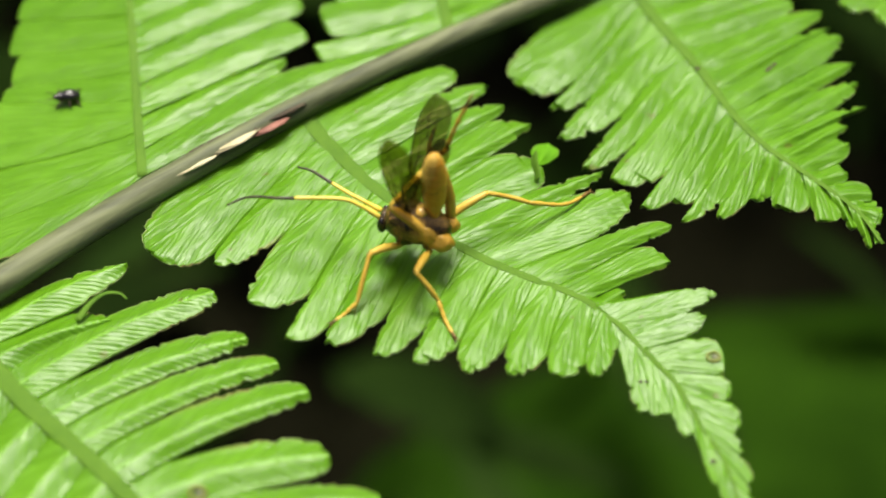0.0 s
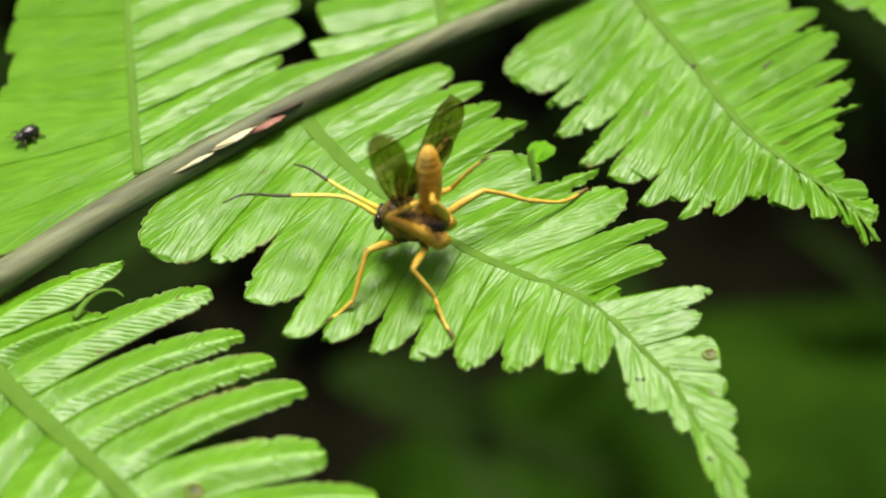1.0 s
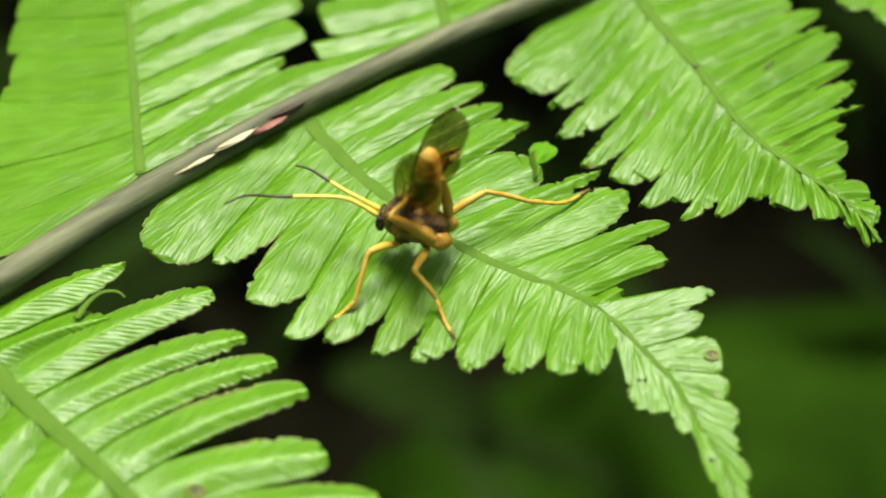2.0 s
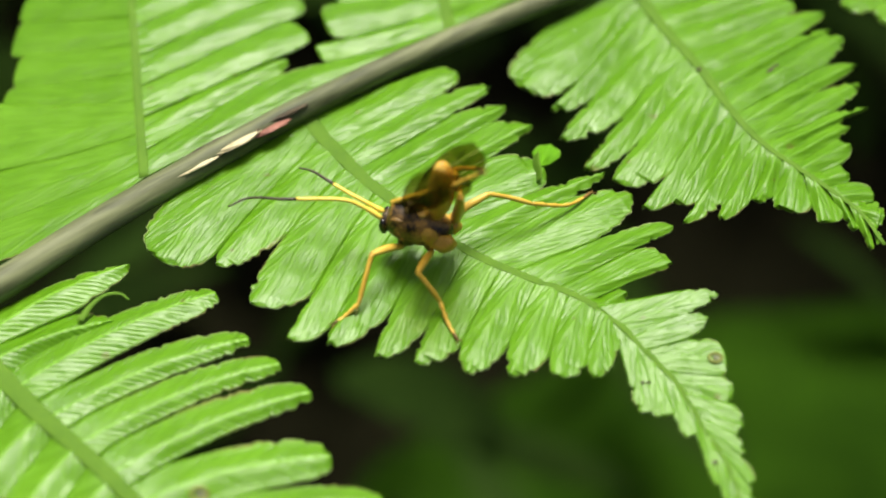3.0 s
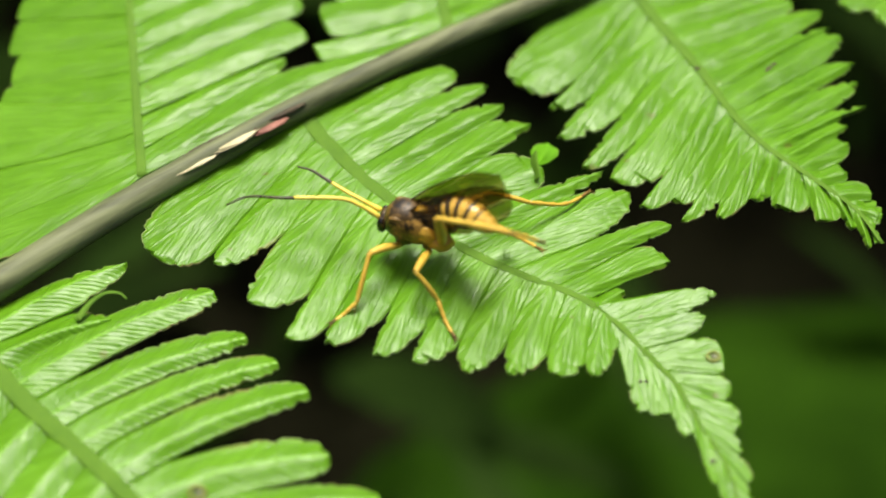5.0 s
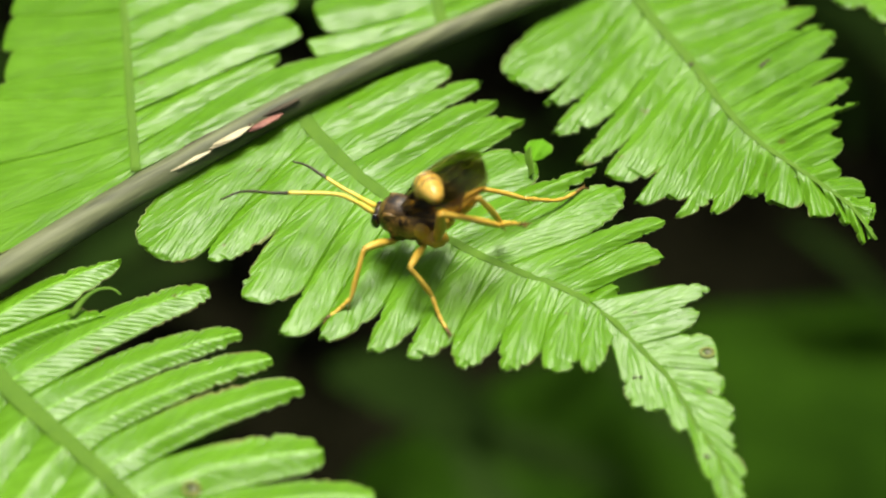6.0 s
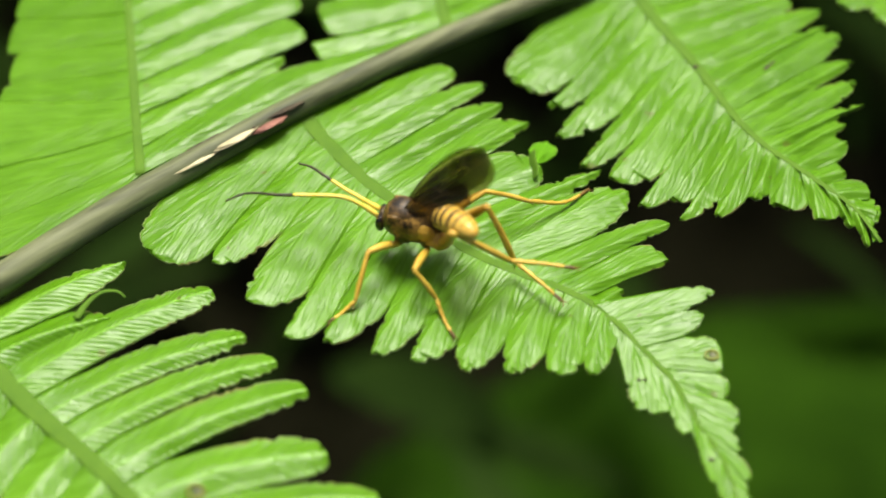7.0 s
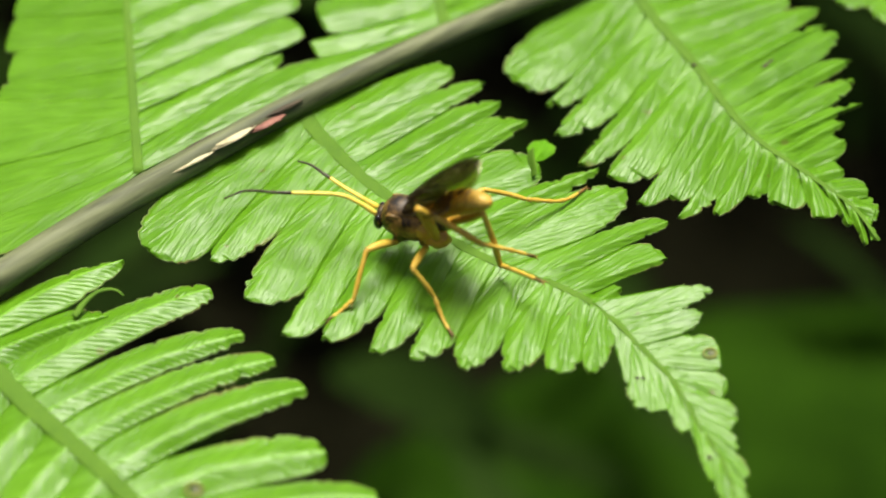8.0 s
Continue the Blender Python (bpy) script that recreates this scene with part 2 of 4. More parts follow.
# ---- the fern frond ----
# millimetres in the frond's own plane. The lobes of one side of a leaflet: the edge before the first (place on the rib, heading,
# length), then each lobe's place on the rib, heading and length, the same of the seam after it, and how blunt its end is
RACHIS = [[-53.5, -11.5, 1.0], [-45.8, -5.2, 1.0], [-35.6, 4.2, 1.0], [-24.4, 13.6, 1.0], [-16.6, 19.8, 1.0], [-5.6, 27.5, 1.0], [4.6, 33.8, 1.0], [16.0, 40.2, 1.0], [34.1, 49.5, 1.0], [59.3, 61.4, 1.0]]
CENTRE_RIB = [[-16.7, 21.0, 0.0], [-13.8, 16.2, -0.0], [-9.1, 10.3, 0.0], [-5.8, 7.0, -0.0], [0.4, 1.5, 0.0], [4.0, -1.1, 0.0], [8.6, -3.6, -0.0], [12.7, -5.5, 0.0], [16.0, -7.7, 0.0], [18.2, -10.1, -0.0], [20.7, -13.3, -0.3], [23.2, -16.6, -0.6], [25.0, -20.8, -0.9], [27.2, -25.5, -1.4], [28.2, -31.1, -1.9]]
CENTRE_UP = ((0.020, 26, 16.4), [
    (0.080, 34, 18.3, 0.110, 34, 13.3, 2.6), (0.140, 34, 19.9, 0.168, 37, 13.6, 2.0), (0.195, 35, 19.1, 0.223, 38, 16.1, 1.7),
    (0.251, 34, 19.1, 0.281, 38, 11.7, 1.6), (0.311, 27, 15.4, 0.343, 25, 10.9, 2.4), (0.376, 29, 19.3, 0.407, 32, 12.9, 1.8),
    (0.439, 29, 18.2, 0.481, 23, 9.5, 2.0), (0.524, 26, 16.2, 0.551, 30, 9.5, 2.8), (0.579, 21, 11.2, 0.599, 28, 4.6, 3.2),
    (0.619, 34, 3.7, 0.639, 53, 1.0, 2.2),
])
CENTRE_DOWN = ((0.000, -133, 19.2), [
    (0.038, -127, 25.1, 0.074, -120, 20.0, 2.6), (0.110, -125, 20.3, 0.148, -119, 11.7, 2.0), (0.185, -122, 20.6, 0.219, -112, 15.2, 2.1),
    (0.253, -119, 21.2, 0.283, -115, 16.9, 1.95), (0.313, -120, 18.8, 0.345, -112, 11.3, 1.9), (0.376, -118, 16.8, 0.405, -112, 10.5, 1.85),
    (0.434, -119, 15.0, 0.462, -113, 10.8, 1.95), (0.491, -115, 13.6, 0.518, -110, 8.5, 1.95), (0.544, -114, 12.0, 0.569, -106, 8.0, 1.95),
    (0.594, -111, 9.9, 0.614, -100, 7.1, 2.1), (0.634, -103, 7.9, 0.654, -82, 2.5, 1.95),
])
TIP_UP = ((0.615, 9, 8.7), [
    (0.657, 16, 10.7, 0.672, 15, 6.4, 1.8), (0.687, 15, 7.9, 0.711, 13, 4.4, 1.8), (0.734, 3, 6.9, 0.754, -8, 5.3, 3.4),
    (0.774, -15, 5.7, 0.793, -18, 5.0, 2.4), (0.812, -31, 5.4, 0.832, -33, 4.2, 2.2), (0.852, -37, 4.5, 0.871, -32, 3.0, 2.0),
    (0.890, -49, 4.3, 0.907, -52, 2.9, 2.0), (0.925, -58, 3.4, 0.944, -61, 2.3, 2.0), (0.962, -70, 2.7, 0.981, -77, 1.6, 1.8),
])
TIP_DOWN = ((0.640, -79, 6.4), [
    (0.689, -88, 8.1, 0.707, -87, 7.2, 3.0), (0.724, -84, 6.7, 0.744, -81, 5.7, 2.8), (0.764, -81, 6.6, 0.794, -76, 5.3, 2.6),
    (0.825, -83, 6.6, 0.843, -85, 5.6, 2.6), (0.862, -88, 5.3, 0.881, -91, 4.0, 2.4), (0.900, -93, 5.2, 0.922, -97, 4.0, 2.2),
    (0.945, -92, 4.0, 0.967, -91, 3.0, 2.0),
])
RIGHT_RIB = [[22.6, 46.2, 0.0], [24.3, 41.3, 0.0], [26.6, 35.5, -0.0], [30.6, 27.5, -0.0], [33.8, 19.6, 0.0], [36.4, 15.2, 0.0], [39.1, 12.2, -0.0], [42.3, 8.8, 0.0], [45.3, 5.2, 0.0], [47.0, 0.7, -0.0]]
RIGHT_DOWN = ((0.060, -149, 13.1), [
    (0.088, -132, 21.6, 0.120, -124, 15.4, 3.4), (0.153, -128, 20.6, 0.199, -126, 15.2, 2.0), (0.246, -130, 21.6, 0.289, -124, 13.3, 1.8),
    (0.333, -128, 21.9, 0.368, -125, 13.9, 2.2), (0.404, -127, 19.6, 0.441, -114, 12.5, 2.4), (0.479, -123, 19.3, 0.511, -116, 13.2, 1.9),
    (0.544, -124, 14.8, 0.569, -119, 12.2, 2.2), (0.594, -124, 15.5, 0.618, -118, 10.2, 1.7), (0.642, -120, 12.2, 0.663, -114, 7.6, 2.0),
    (0.684, -114, 7.2, 0.707, -112, 5.2, 2.4), (0.729, -113, 6.5, 0.757, -87, 4.5, 2.8), (0.784, -91, 5.9, 0.815, -67, 3.6, 3.2),
    (0.845, -79, 4.8, 0.873, -78, 3.8, 2.6), (0.902, -86, 5.1, 0.931, -88, 3.6, 2.4),
])
RIGHT_UP = ((0.000, 11, 17.7), [
    (0.133, 24, 18.4, 0.175, 20, 17.8, 2.2), (0.218, 22, 17.5, 0.256, 21, 16.0, 2.2), (0.293, 23, 16.4, 0.341, 26, 14.3, 2.2),
    (0.388, 29, 18.5, 0.422, 29, 13.4, 1.8), (0.456, 31, 17.8, 0.486, 36, 16.9, 1.7), (0.516, 35, 18.5, 0.546, 32, 13.8, 2.0),
    (0.576, 31, 17.2, 0.603, 33, 10.5, 1.8), (0.629, 32, 15.4, 0.650, 28, 10.0, 1.8), (0.672, 27, 13.4, 0.690, 31, 9.1, 1.6),
    (0.709, 30, 9.3, 0.728, 33, 7.0, 1.8), (0.747, 29, 7.2, 0.771, 22, 4.1, 2.0), (0.794, 14, 3.8, 0.822, 24, 2.5, 2.2),
    (0.850, 1, 3.9, 0.875, 5, 3.1, 3.0), (0.900, -18, 2.9, 0.922, -44, 1.7, 2.6), (0.945, -71, 2.5, 0.967, -87, 1.9, 2.0),
])
LOWER_RIB = [[-50.4, -9.4, -0.0], [-46.7, -12.9, 0.0], [-43.8, -15.9, -0.0], [-39.7, -19.8, 0.0], [-33.9, -24.7, 0.0], [-28.4, -29.7, -0.0], [-23.6, -34.2, -0.0], [-18.1, -39.0, -0.0]]
LOWER_UP = ((0.030, 30, 8.2), [
    (0.088, 36, 17.6, 0.123, 28, 9.8, 1.7), (0.158, 24, 12.7, 0.209, 32, 5.4, 1.9), (0.261, 33, 22.0, 0.318, 29, 3.9, 3.4),
    (0.376, 27, 21.1, 0.427, 34, 3.2, 3.4), (0.479, 27, 20.9, 0.534, 39, 3.1, 3.4), (0.589, 27, 20.6, 0.637, 31, 4.6, 3.4),
    (0.684, 16, 18.3, 0.736, 12, 7.9, 3.4), (0.787, 10, 19.7, 0.837, 4, 9.0, 3.4), (0.887, 6, 19.2, 0.937, -5, 9.0, 3.4),
])
LOWER_DOWN = ((0.060, -121, 12.6), [
    (0.160, -127, 12.5, 0.199, -122, 8.7, 2.2), (0.238, -116, 12.3, 0.301, -117, 8.1, 2.2), (0.363, -119, 10.6, 0.422, -117, 7.4, 2.2),
    (0.481, -117, 10.4, 0.539, -116, 7.1, 2.2), (0.596, -114, 9.5, 0.644, -113, 6.4, 2.2), (0.692, -111, 8.5, 0.739, -110, 5.7, 2.2),
])
UPPER_RIB = [[-33.5, 10.3, 0.0], [-35.5, 20.1, 0.0], [-37.3, 29.5, 0.0], [-39.3, 39.7, 0.0], [-41.1, 49.6, 0.0], [-43.4, 62.7, -0.0]]
UPPER_RIGHT = ((0.000, 36, 18.2), [
    (0.020, 39, 27.3, 0.074, 41, 17.5, 1.8), (0.128, 38, 20.2, 0.175, 34, 20.6, 2.2), (0.223, 33, 22.6, 0.271, 35, 22.4, 3.0),
    (0.318, 35, 23.0, 0.370, 35, 20.1, 2.2), (0.421, 35, 22.0, 0.469, 36, 19.0, 2.2), (0.516, 38, 20.5, 0.565, 40, 17.7, 2.2),
    (0.614, 42, 19.2, 0.663, 45, 16.7, 2.2),
])
UPPER_LEFT = ((0.000, -143, 13.6), [
    (0.013, -151, 20.7, 0.045, -157, 20.2, 2.4), (0.078, -162, 20.7, 0.128, -168, 17.4, 2.4), (0.178, -173, 20.2, 0.226, 173, 17.9, 2.6),
    (0.273, -178, 16.5, 0.320, -178, 15.0, 3.0), (0.366, -179, 15.1, 0.414, 180, 15.0, 3.0), (0.461, 180, 15.5, 0.510, 175, 15.1, 3.0),
    (0.559, 175, 14.5, 0.604, 171, 13.8, 3.0), (0.649, 173, 13.7, 0.694, 164, 13.4, 3.0),
])
MIDDLE_RIB = [[0.8, 33.3, -0.0], [-0.1, 39.7, 0.0], [-0.7, 46.2, 0.0], [-1.2, 55.4, -0.0]]
MIDDLE_LEFT = ((0.000, -147, 18.6), [
    (0.025, -156, 20.2, 0.089, -158, 17.8, 2.0), (0.153, -162, 16.9, 0.243, -157, 12.7, 3.0), (0.333, -162, 15.5, 0.431, -167, 14.4, 3.2),
    (0.529, -171, 13.8, 0.627, 179, 12.7, 3.0),
])
MIDDLE_RIGHT = ((0.020, 38, 9.6), [
    (0.100, 28, 13.6, 0.194, 29, 12.1, 2.2), (0.288, 31, 15.0, 0.386, 33, 13.0, 2.2), (0.484, 35, 15.8, 0.581, 38, 13.7, 2.2),
])
CORNER_RIB = [[58.1, 54.2, 0.0], [63.2, 50.7, 0.0], [65.6, 45.1, -0.0], [68.6, 37.6, 0.0]]
CORNER_DOWN = ((0.020, -142, 12.7), [
    (0.150, -142, 17.5, 0.227, -139, 15.2, 2.2), (0.303, -137, 17.7, 0.454, -139, 14.0, 2.2), (0.604, -142, 14.7, 0.719, -143, 12.5, 2.2),
    (0.835, -145, 14.4, 0.950, -146, 12.5, 2.2),
])
CORNER_UP = ((0.020, 29, 18.3), [
    (0.228, 34, 19.7, 0.325, 32, 15.6, 2.2), (0.421, 30, 18.2, 0.585, 30, 13.8, 2.2), (0.749, 30, 14.4, 0.914, 30, 10.5, 2.2),
])


FROND_POSE = pose(0, 0, 0.62, 7, 0, 0)
frond = thing("fern_frond", "bright green fern frond with deeply lobed leaflets and a brown-green stalk", "fern", FROND_POSE)


def lobe_mesh(base, tip, before, after, hang, seed, mat, blunt=2.2, pleat=0.3, lean=0.0, droop=0.3, ripple=0.07, saw=0.24, saw_gap=0.8, bite=0.5):
    """One lobe of a leaflet as a closed thin sheet. Its seams to the lobes before and after it run from the rib to a notch, and from
    there a toothed edge rounds off to the tip. It is arched across, so that the blade is pleated along its seams."""
    rng = random.Random(seed)
    base, tip = Vector(base), Vector(tip)
    d = (tip - base).to_2d()
    length = d.length
    d /= length
    side = Vector((-d.y, d.x))

    def local(p):
        q = (Vector(p) - base).to_2d()
        return q.dot(d), q.dot(side)

    pleat *= rng.uniform(0.75, 1.25)
    nu, nv = (72 if length > 8 else 44), 16
    edges = []
    for foot, notch in (before, after):
        (a0, b0), (a1, b1) = local(foot), local(notch)
        sign = 1 if b0 + b1 > 0 else -1
        b0, b1 = max(0.08, b0 * sign), max(0.3, b1 * sign)
        a1 = max(min(a1, 0.94 * length), 0.04 * length)
        t0 = min(0.86, max(0.08, a1 / length))
        ph, line = rng.uniform(0, 40), []
        for i in range(nu + 1):
            t = i / nu
            if t <= t0:
                q = t / t0
                line.append((a0 + (a1 - a0) * q, sign * (b0 + (b1 - b0) * q + 0.06), 0.0))
                continue
            th = (t - t0) / (1 - t0) * math.pi / 2
            along, across = math.sin(th) ** (2 / blunt), max(0.0, math.cos(th)) ** (2 / blunt)
            a, b = a1 + (length - a1) * along, b1 * across
            run = (a + b) / saw_gap + 0.6 * math.sin(a * 1.3 + ph) + ph
            inward = saw * (0.4 + 0.6 * (math.sin(int(run) * 12.9) * 0.5 + 0.5)) * (1 - run % 1.0)
            inward += bite * max(0.0, noise.noise(Vector((a * 1.3 + ph, b * 1.3, seed))) - 0.1) * 2.2
            inward *= min(1.0, 4 * (t - t0) / (1 - t0)) * (0.45 + 0.55 * min(1.0, 2.2 * b / b1))
            n2 = Vector(((a - a1) / max(0.3, length - a1) ** 2, b / b1 ** 2))
            n2 = n2.normalized() if n2.length > 1e-6 else Vector((1, 0))
            line.append((a - n2.x * inward, sign * max(0.0, b - n2.y * inward), min(1.0, 3 * (t - t0) / (1 - t0))))
        edges.append(line)
    if edges[0][nu // 3][1] > edges[1][nu // 3][1]:
        edges.reverse()
    start = (edges[0][0][0] + edges[1][0][0]) / 2
    top, uvs, rims = [], [], []
    for i in range(nu + 1):
        t = i / nu
        mid = (edges[0][i][0] + edges[1][i][0]) / 2 - start * (1 - t)
        for j in range(nv + 1):
            v = j / nv * 2 - 1
            k = abs(v)
            ea, eb, free = edges[0 if v < 0 else 1][i]
            a, b = mid + (ea - mid) * k, eb * k
            x = min(1.0, max(0.0, a / length))
            bow = lean * length * 4 * x * (1 - x)
            p = base.to_2d() + d * a + side * (b + bow)
            q = p - base.to_2d()
            z = base.z - (hang.x * q.x + hang.y * q.y) / hang.z
            z -= pleat * min(1.0, x / 0.3) * (1 - math.cos(math.pi * k)) * 0.6 * (1 - 0.35 * x * x)
            z -= droop * max(0.0, x - 0.55) ** 2 * length * 0.12
            z += 0.06 * max(0.0, 1 - abs(b) / 0.25) * (1 - x) * min(1.0, x * 8)
            z += ripple * (noise.noise(Vector((p.x * 0.33, p.y * 0.33, 3.1))) + 0.8 * noise.noise(Vector((a * 0.3 + seed, b * 1.1, 1.7))) * min(1.0, x * 3) * (1 - k ** 4))
            top.append(Vector((p.x, p.y, z)))
            uvs.append((a, b))
            rims.append((k, free))
    m = nv + 1
    verts = [p * MM for p in top] + [(p - Vector((0, 0, 0.14))) * MM for p in top]
    k0 = len(top)
    faces = []
    for i in range(nu):
        for j in range(nv):
            a = i * m + j
            faces.append((a, a + m, a + m + 1, a + 1))
            faces.append((k0 + a, k0 + a + 1, k0 + a + m + 1, k0 + a + m))
    rim = [(i * m, (i + 1) * m) for i in range(nu)] + [((i + 1) * m + nv, i * m + nv) for i in range(nu)]
    rim += [(j + 1, j) for j in range(nv)] + [(nu * m + j, nu * m + j + 1) for j in range(nv)]
    for a, b in rim:
        faces.append((a, k0 + a, k0 + b, b))
    return mesh_of("lobe", verts, faces, mat, {"blade": uvs * 2, "margin": rims * 2})


def heading_to(start, heading, length, hang):
    """The point that lies so far from start along the blade's plane."""
    x, y = math.cos(radians(heading)) * length, math.sin(radians(heading)) * length
    return Vector(start) + Vector((x, y, -(hang.x * x + hang.y * y) / hang.z))


def leaflet(rib, sides, mat, r0=0.75, r1=0.22, label="", seed=0, taper=1.3):
    """A leaflet of the frond: a tapering rib that carries its lobes."""
    curve = resample(rib, 60)
    run = np.linspace(0, 1, 60)
    rad = (r1 + (r0 - r1) * (1 - run) ** taper) * MM
    v, f = tube(np.array(curve) * MM, rad, 16, flat=0.13)
    stem = piece("leaflet", mesh_of("leaflet", v, f, RIB), frond, label)
    for (edge, rows), hang, opts in sides:
        hang = Vector(hang)
        foot = at_length(curve, edge[0])[0]
        before = (foot, heading_to(foot, edge[1], edge[2], hang))
        for s, heading, length, s2, heading2, length2, blunt in rows:
            base = at_length(curve, s)[0]
            foot = at_length(curve, s2)[0]
            after = (foot, heading_to(foot, heading2, length2, hang))
            seed += 1
            piece("lobe", lobe_mesh(base, heading_to(base, heading, length, hang), before, after, hang, seed, mat, blunt, **opts), stem)
            before = after
    return stem


def build_frond():
    rng = random.Random(2)
    curve = resample(RACHIS, 90)
    v, f = tube(curve * MM, np.linspace(1.75, 1.0, 90) * MM, 18, wobble=0.02, rng=rng)
    piece("rachis", mesh_of("rachis", v, f, STALK), frond, "brown-green scuffed fern stalk")
    flat = (0, 0, 1)
    lifted = (-0.05, -0.04, 1)
    hang = (-0.08, -0.12, 1)
    up = dict(pleat=0.42, lean=0.02)
    down = dict(pleat=0.3, lean=-0.02)
    tip = dict(pleat=0.06, droop=0.0, ripple=0.05, bite=0.6)
    side = dict(pleat=0.44, lean=0.02, bite=0.8)
    free = dict(pleat=0.52, lean=0.055, bite=0.35)
    soft = dict(pleat=0.45, lean=0.02, bite=0.1)
    calm = dict(pleat=0.16, lean=0.02, bite=0.1)
    leaflet(CENTRE_RIB, [(CENTRE_UP, (-0.03, -0.04, 1), up), (CENTRE_DOWN, (0.02, 0.027, 1), down), (TIP_UP, hang, tip), (TIP_DOWN, hang, tip)], LEAF, 1.05, 0.28, seed=100, taper=2.2)
    leaflet(RIGHT_RIB, [(RIGHT_UP, lifted, side), (RIGHT_DOWN, lifted, side)], LEAF, 0.95, 0.22, seed=200)
    leaflet(LOWER_RIB, [(LOWER_UP, flat, free), (LOWER_DOWN, flat, dict(free, lean=-0.05))], LEAF_HATCH, 1.15, 0.6, seed=300)
    leaflet(UPPER_RIB, [(UPPER_RIGHT, flat, soft), (UPPER_LEFT, (-0.13, -0.025, 1), calm)], LEAF, 0.55, 0.4, seed=400)
    leaflet(MIDDLE_RIB, [(MIDDLE_LEFT, flat, soft), (MIDDLE_RIGHT, flat, soft)], LEAF, 0.8, 0.5, seed=500)
    leaflet(CORNER_RIB, [(CORNER_DOWN, flat, side), (CORNER_UP, flat, side)], LEAF, 0.7, 0.5, seed=600)
    # a curled green scrap on a lobe, torn fibres and scars on the stalk, specks on the leaflets
    cup = Vector((0, 0.2, 1))
    root = Vector((10.6, 11.4, 0.7))
    scrap = piece("leaf_scrap", lobe_mesh(root, heading_to(root, 70, 4.3, cup), (heading_to(root, 180, 0.3, cup), heading_to(root, 102, 3.0, cup)), (heading_to(root, 0, 0.3, cup), heading_to(root, 42, 3.2, cup)), cup, 7, SCRAP, 3.2, pleat=0.5, saw=0.05, bite=0.1), None, "", FROND_POSE)
    v, f = tube(resample([(10.3, 9.2, 0.35), (10.3, 10.2, 0.6), (10.1, 11.4, 0.75), (10.2, 13.0, 0.7)], 14) * MM, np.interp(np.linspace(0, 1, 14), [0, 0.08, 0.4, 0.8, 1], [0.5, 0.8, 0.95, 1.0, 0.7]) * MM, 10, flat=0.14, up=(-0.85, -0.3, 0.4))
    piece("fold", mesh_of("fold", v, f, RIB), scrap, "darker folded stub of the scrap")
    tagged(scrap, "small curled bright green scrap of leaf caught on a fern lobe", "leaf scrap")
    for x, y, z, turn, a, b, mat, text in ((-27.4, 10.3, 1.85, 37, 3.4, 0.85, CREAM, "torn cream fibre"), (-23.2, 13.7, 2.1, 38, 2.7, 1.25, CREAM, "torn cream fibre"),
                                           (-19.5, 16.1, 1.9, 36, 2.3, 1.0, RUST, "rust-red bark scrap"), (-30.6, 9.0, 2.0, 40, 1.2, 0.7, SCAR, "dark scar"),
                                           (-26.4, 13.2, 2.0, 38, 3.6, 0.4, SCAR, "dark scar"), (-17.6, 18.2, 2.2, 34, 2.4, 0.6, SCAR, "dark scar"), (-21.2, 15.5, 2.1, 40, 0.25, 0.6, SCAR, "dark scar")):
        v, f = blob((0, 0, 0), (a * MM, b * MM, 0.24 * MM), 28, 12, rough=0.32, seed=int(x * 10))
        piece("stalk_flake", mesh_of("stalk_flake", v, f, mat), frond, text, pose(x * MM, y * MM, z * MM, -25, 0, turn))
    v, f = tube(resample([(-37.2, -9.4, 0.3), (-36.2, -7.5, 0.5), (-34.9, -6.4, 0.7), (-33.4, -6.3, 0.7), (-32.5, -6.9, 0.5)], 24) * MM, np.linspace(0.42, 0.1, 24) * MM, 10, flat=0.4)
    piece("withered_lobe", mesh_of("withered_lobe", v, f, RIB), frond, "thin withered lobe curled into a hook")
    for x, y, z, a, b, turn in ((30.4, 27.3, 0.12, 0.4, 0.24, 20), (38.9, 27.0, 0.3, 0.7, 0.3, 45), (39.6, 27.7, 0.36, 0.4, 0.24, 30), (19.6, -16.2, -0.62, 0.22, 0.16, 20), (20.2, -16.2, -0.6, 0.2, 0.14, 0), (25.8, -24.7, -1.3, 0.26, 0.24, 0)):
        v, f = blob((0, 0, 0), (a * MM, b * MM, 0.12 * MM), 12, 6, rough=0.2, seed=3)
        piece("dark_speck", mesh_of("dark_speck", v, f, SCAR), frond, "dark brown speck", pose(x * MM, y * MM, z * MM, 0, 0, turn))
    for x, y, z, r, rx, ry in ((-22.8, -28.6, -0.25, 0.6, 22, 10), (27.0, -13.8, 0.2, 0.5, 8, -4)):
        ring = [(math.cos(k / 20 * 2 * math.pi) * r * 1.3, math.sin(k / 20 * 2 * math.pi) * r, 0) for k in range(21)]
        v, f = tube(np.array(ring) * MM, [0.3 * r * MM] * 21, 8, wobble=0.05, rng=rng)
        gall = piece("leaf_gall", mesh_of("leaf_gall", v, f, OLIVE), frond, "olive-brown ring of a healed hole", pose(x * MM, y * MM, z * MM, rx, ry, 0))
        v, f = blob((0.2 * r * MM, 0, 0), (0.8 * r * MM, 0.6 * r * MM, 0.12 * r * MM), 14, 6, rough=0.2, seed=5)
        piece("scar", mesh_of("scar", v, f, STALK), gall, "dull brown scar")


build_frond()


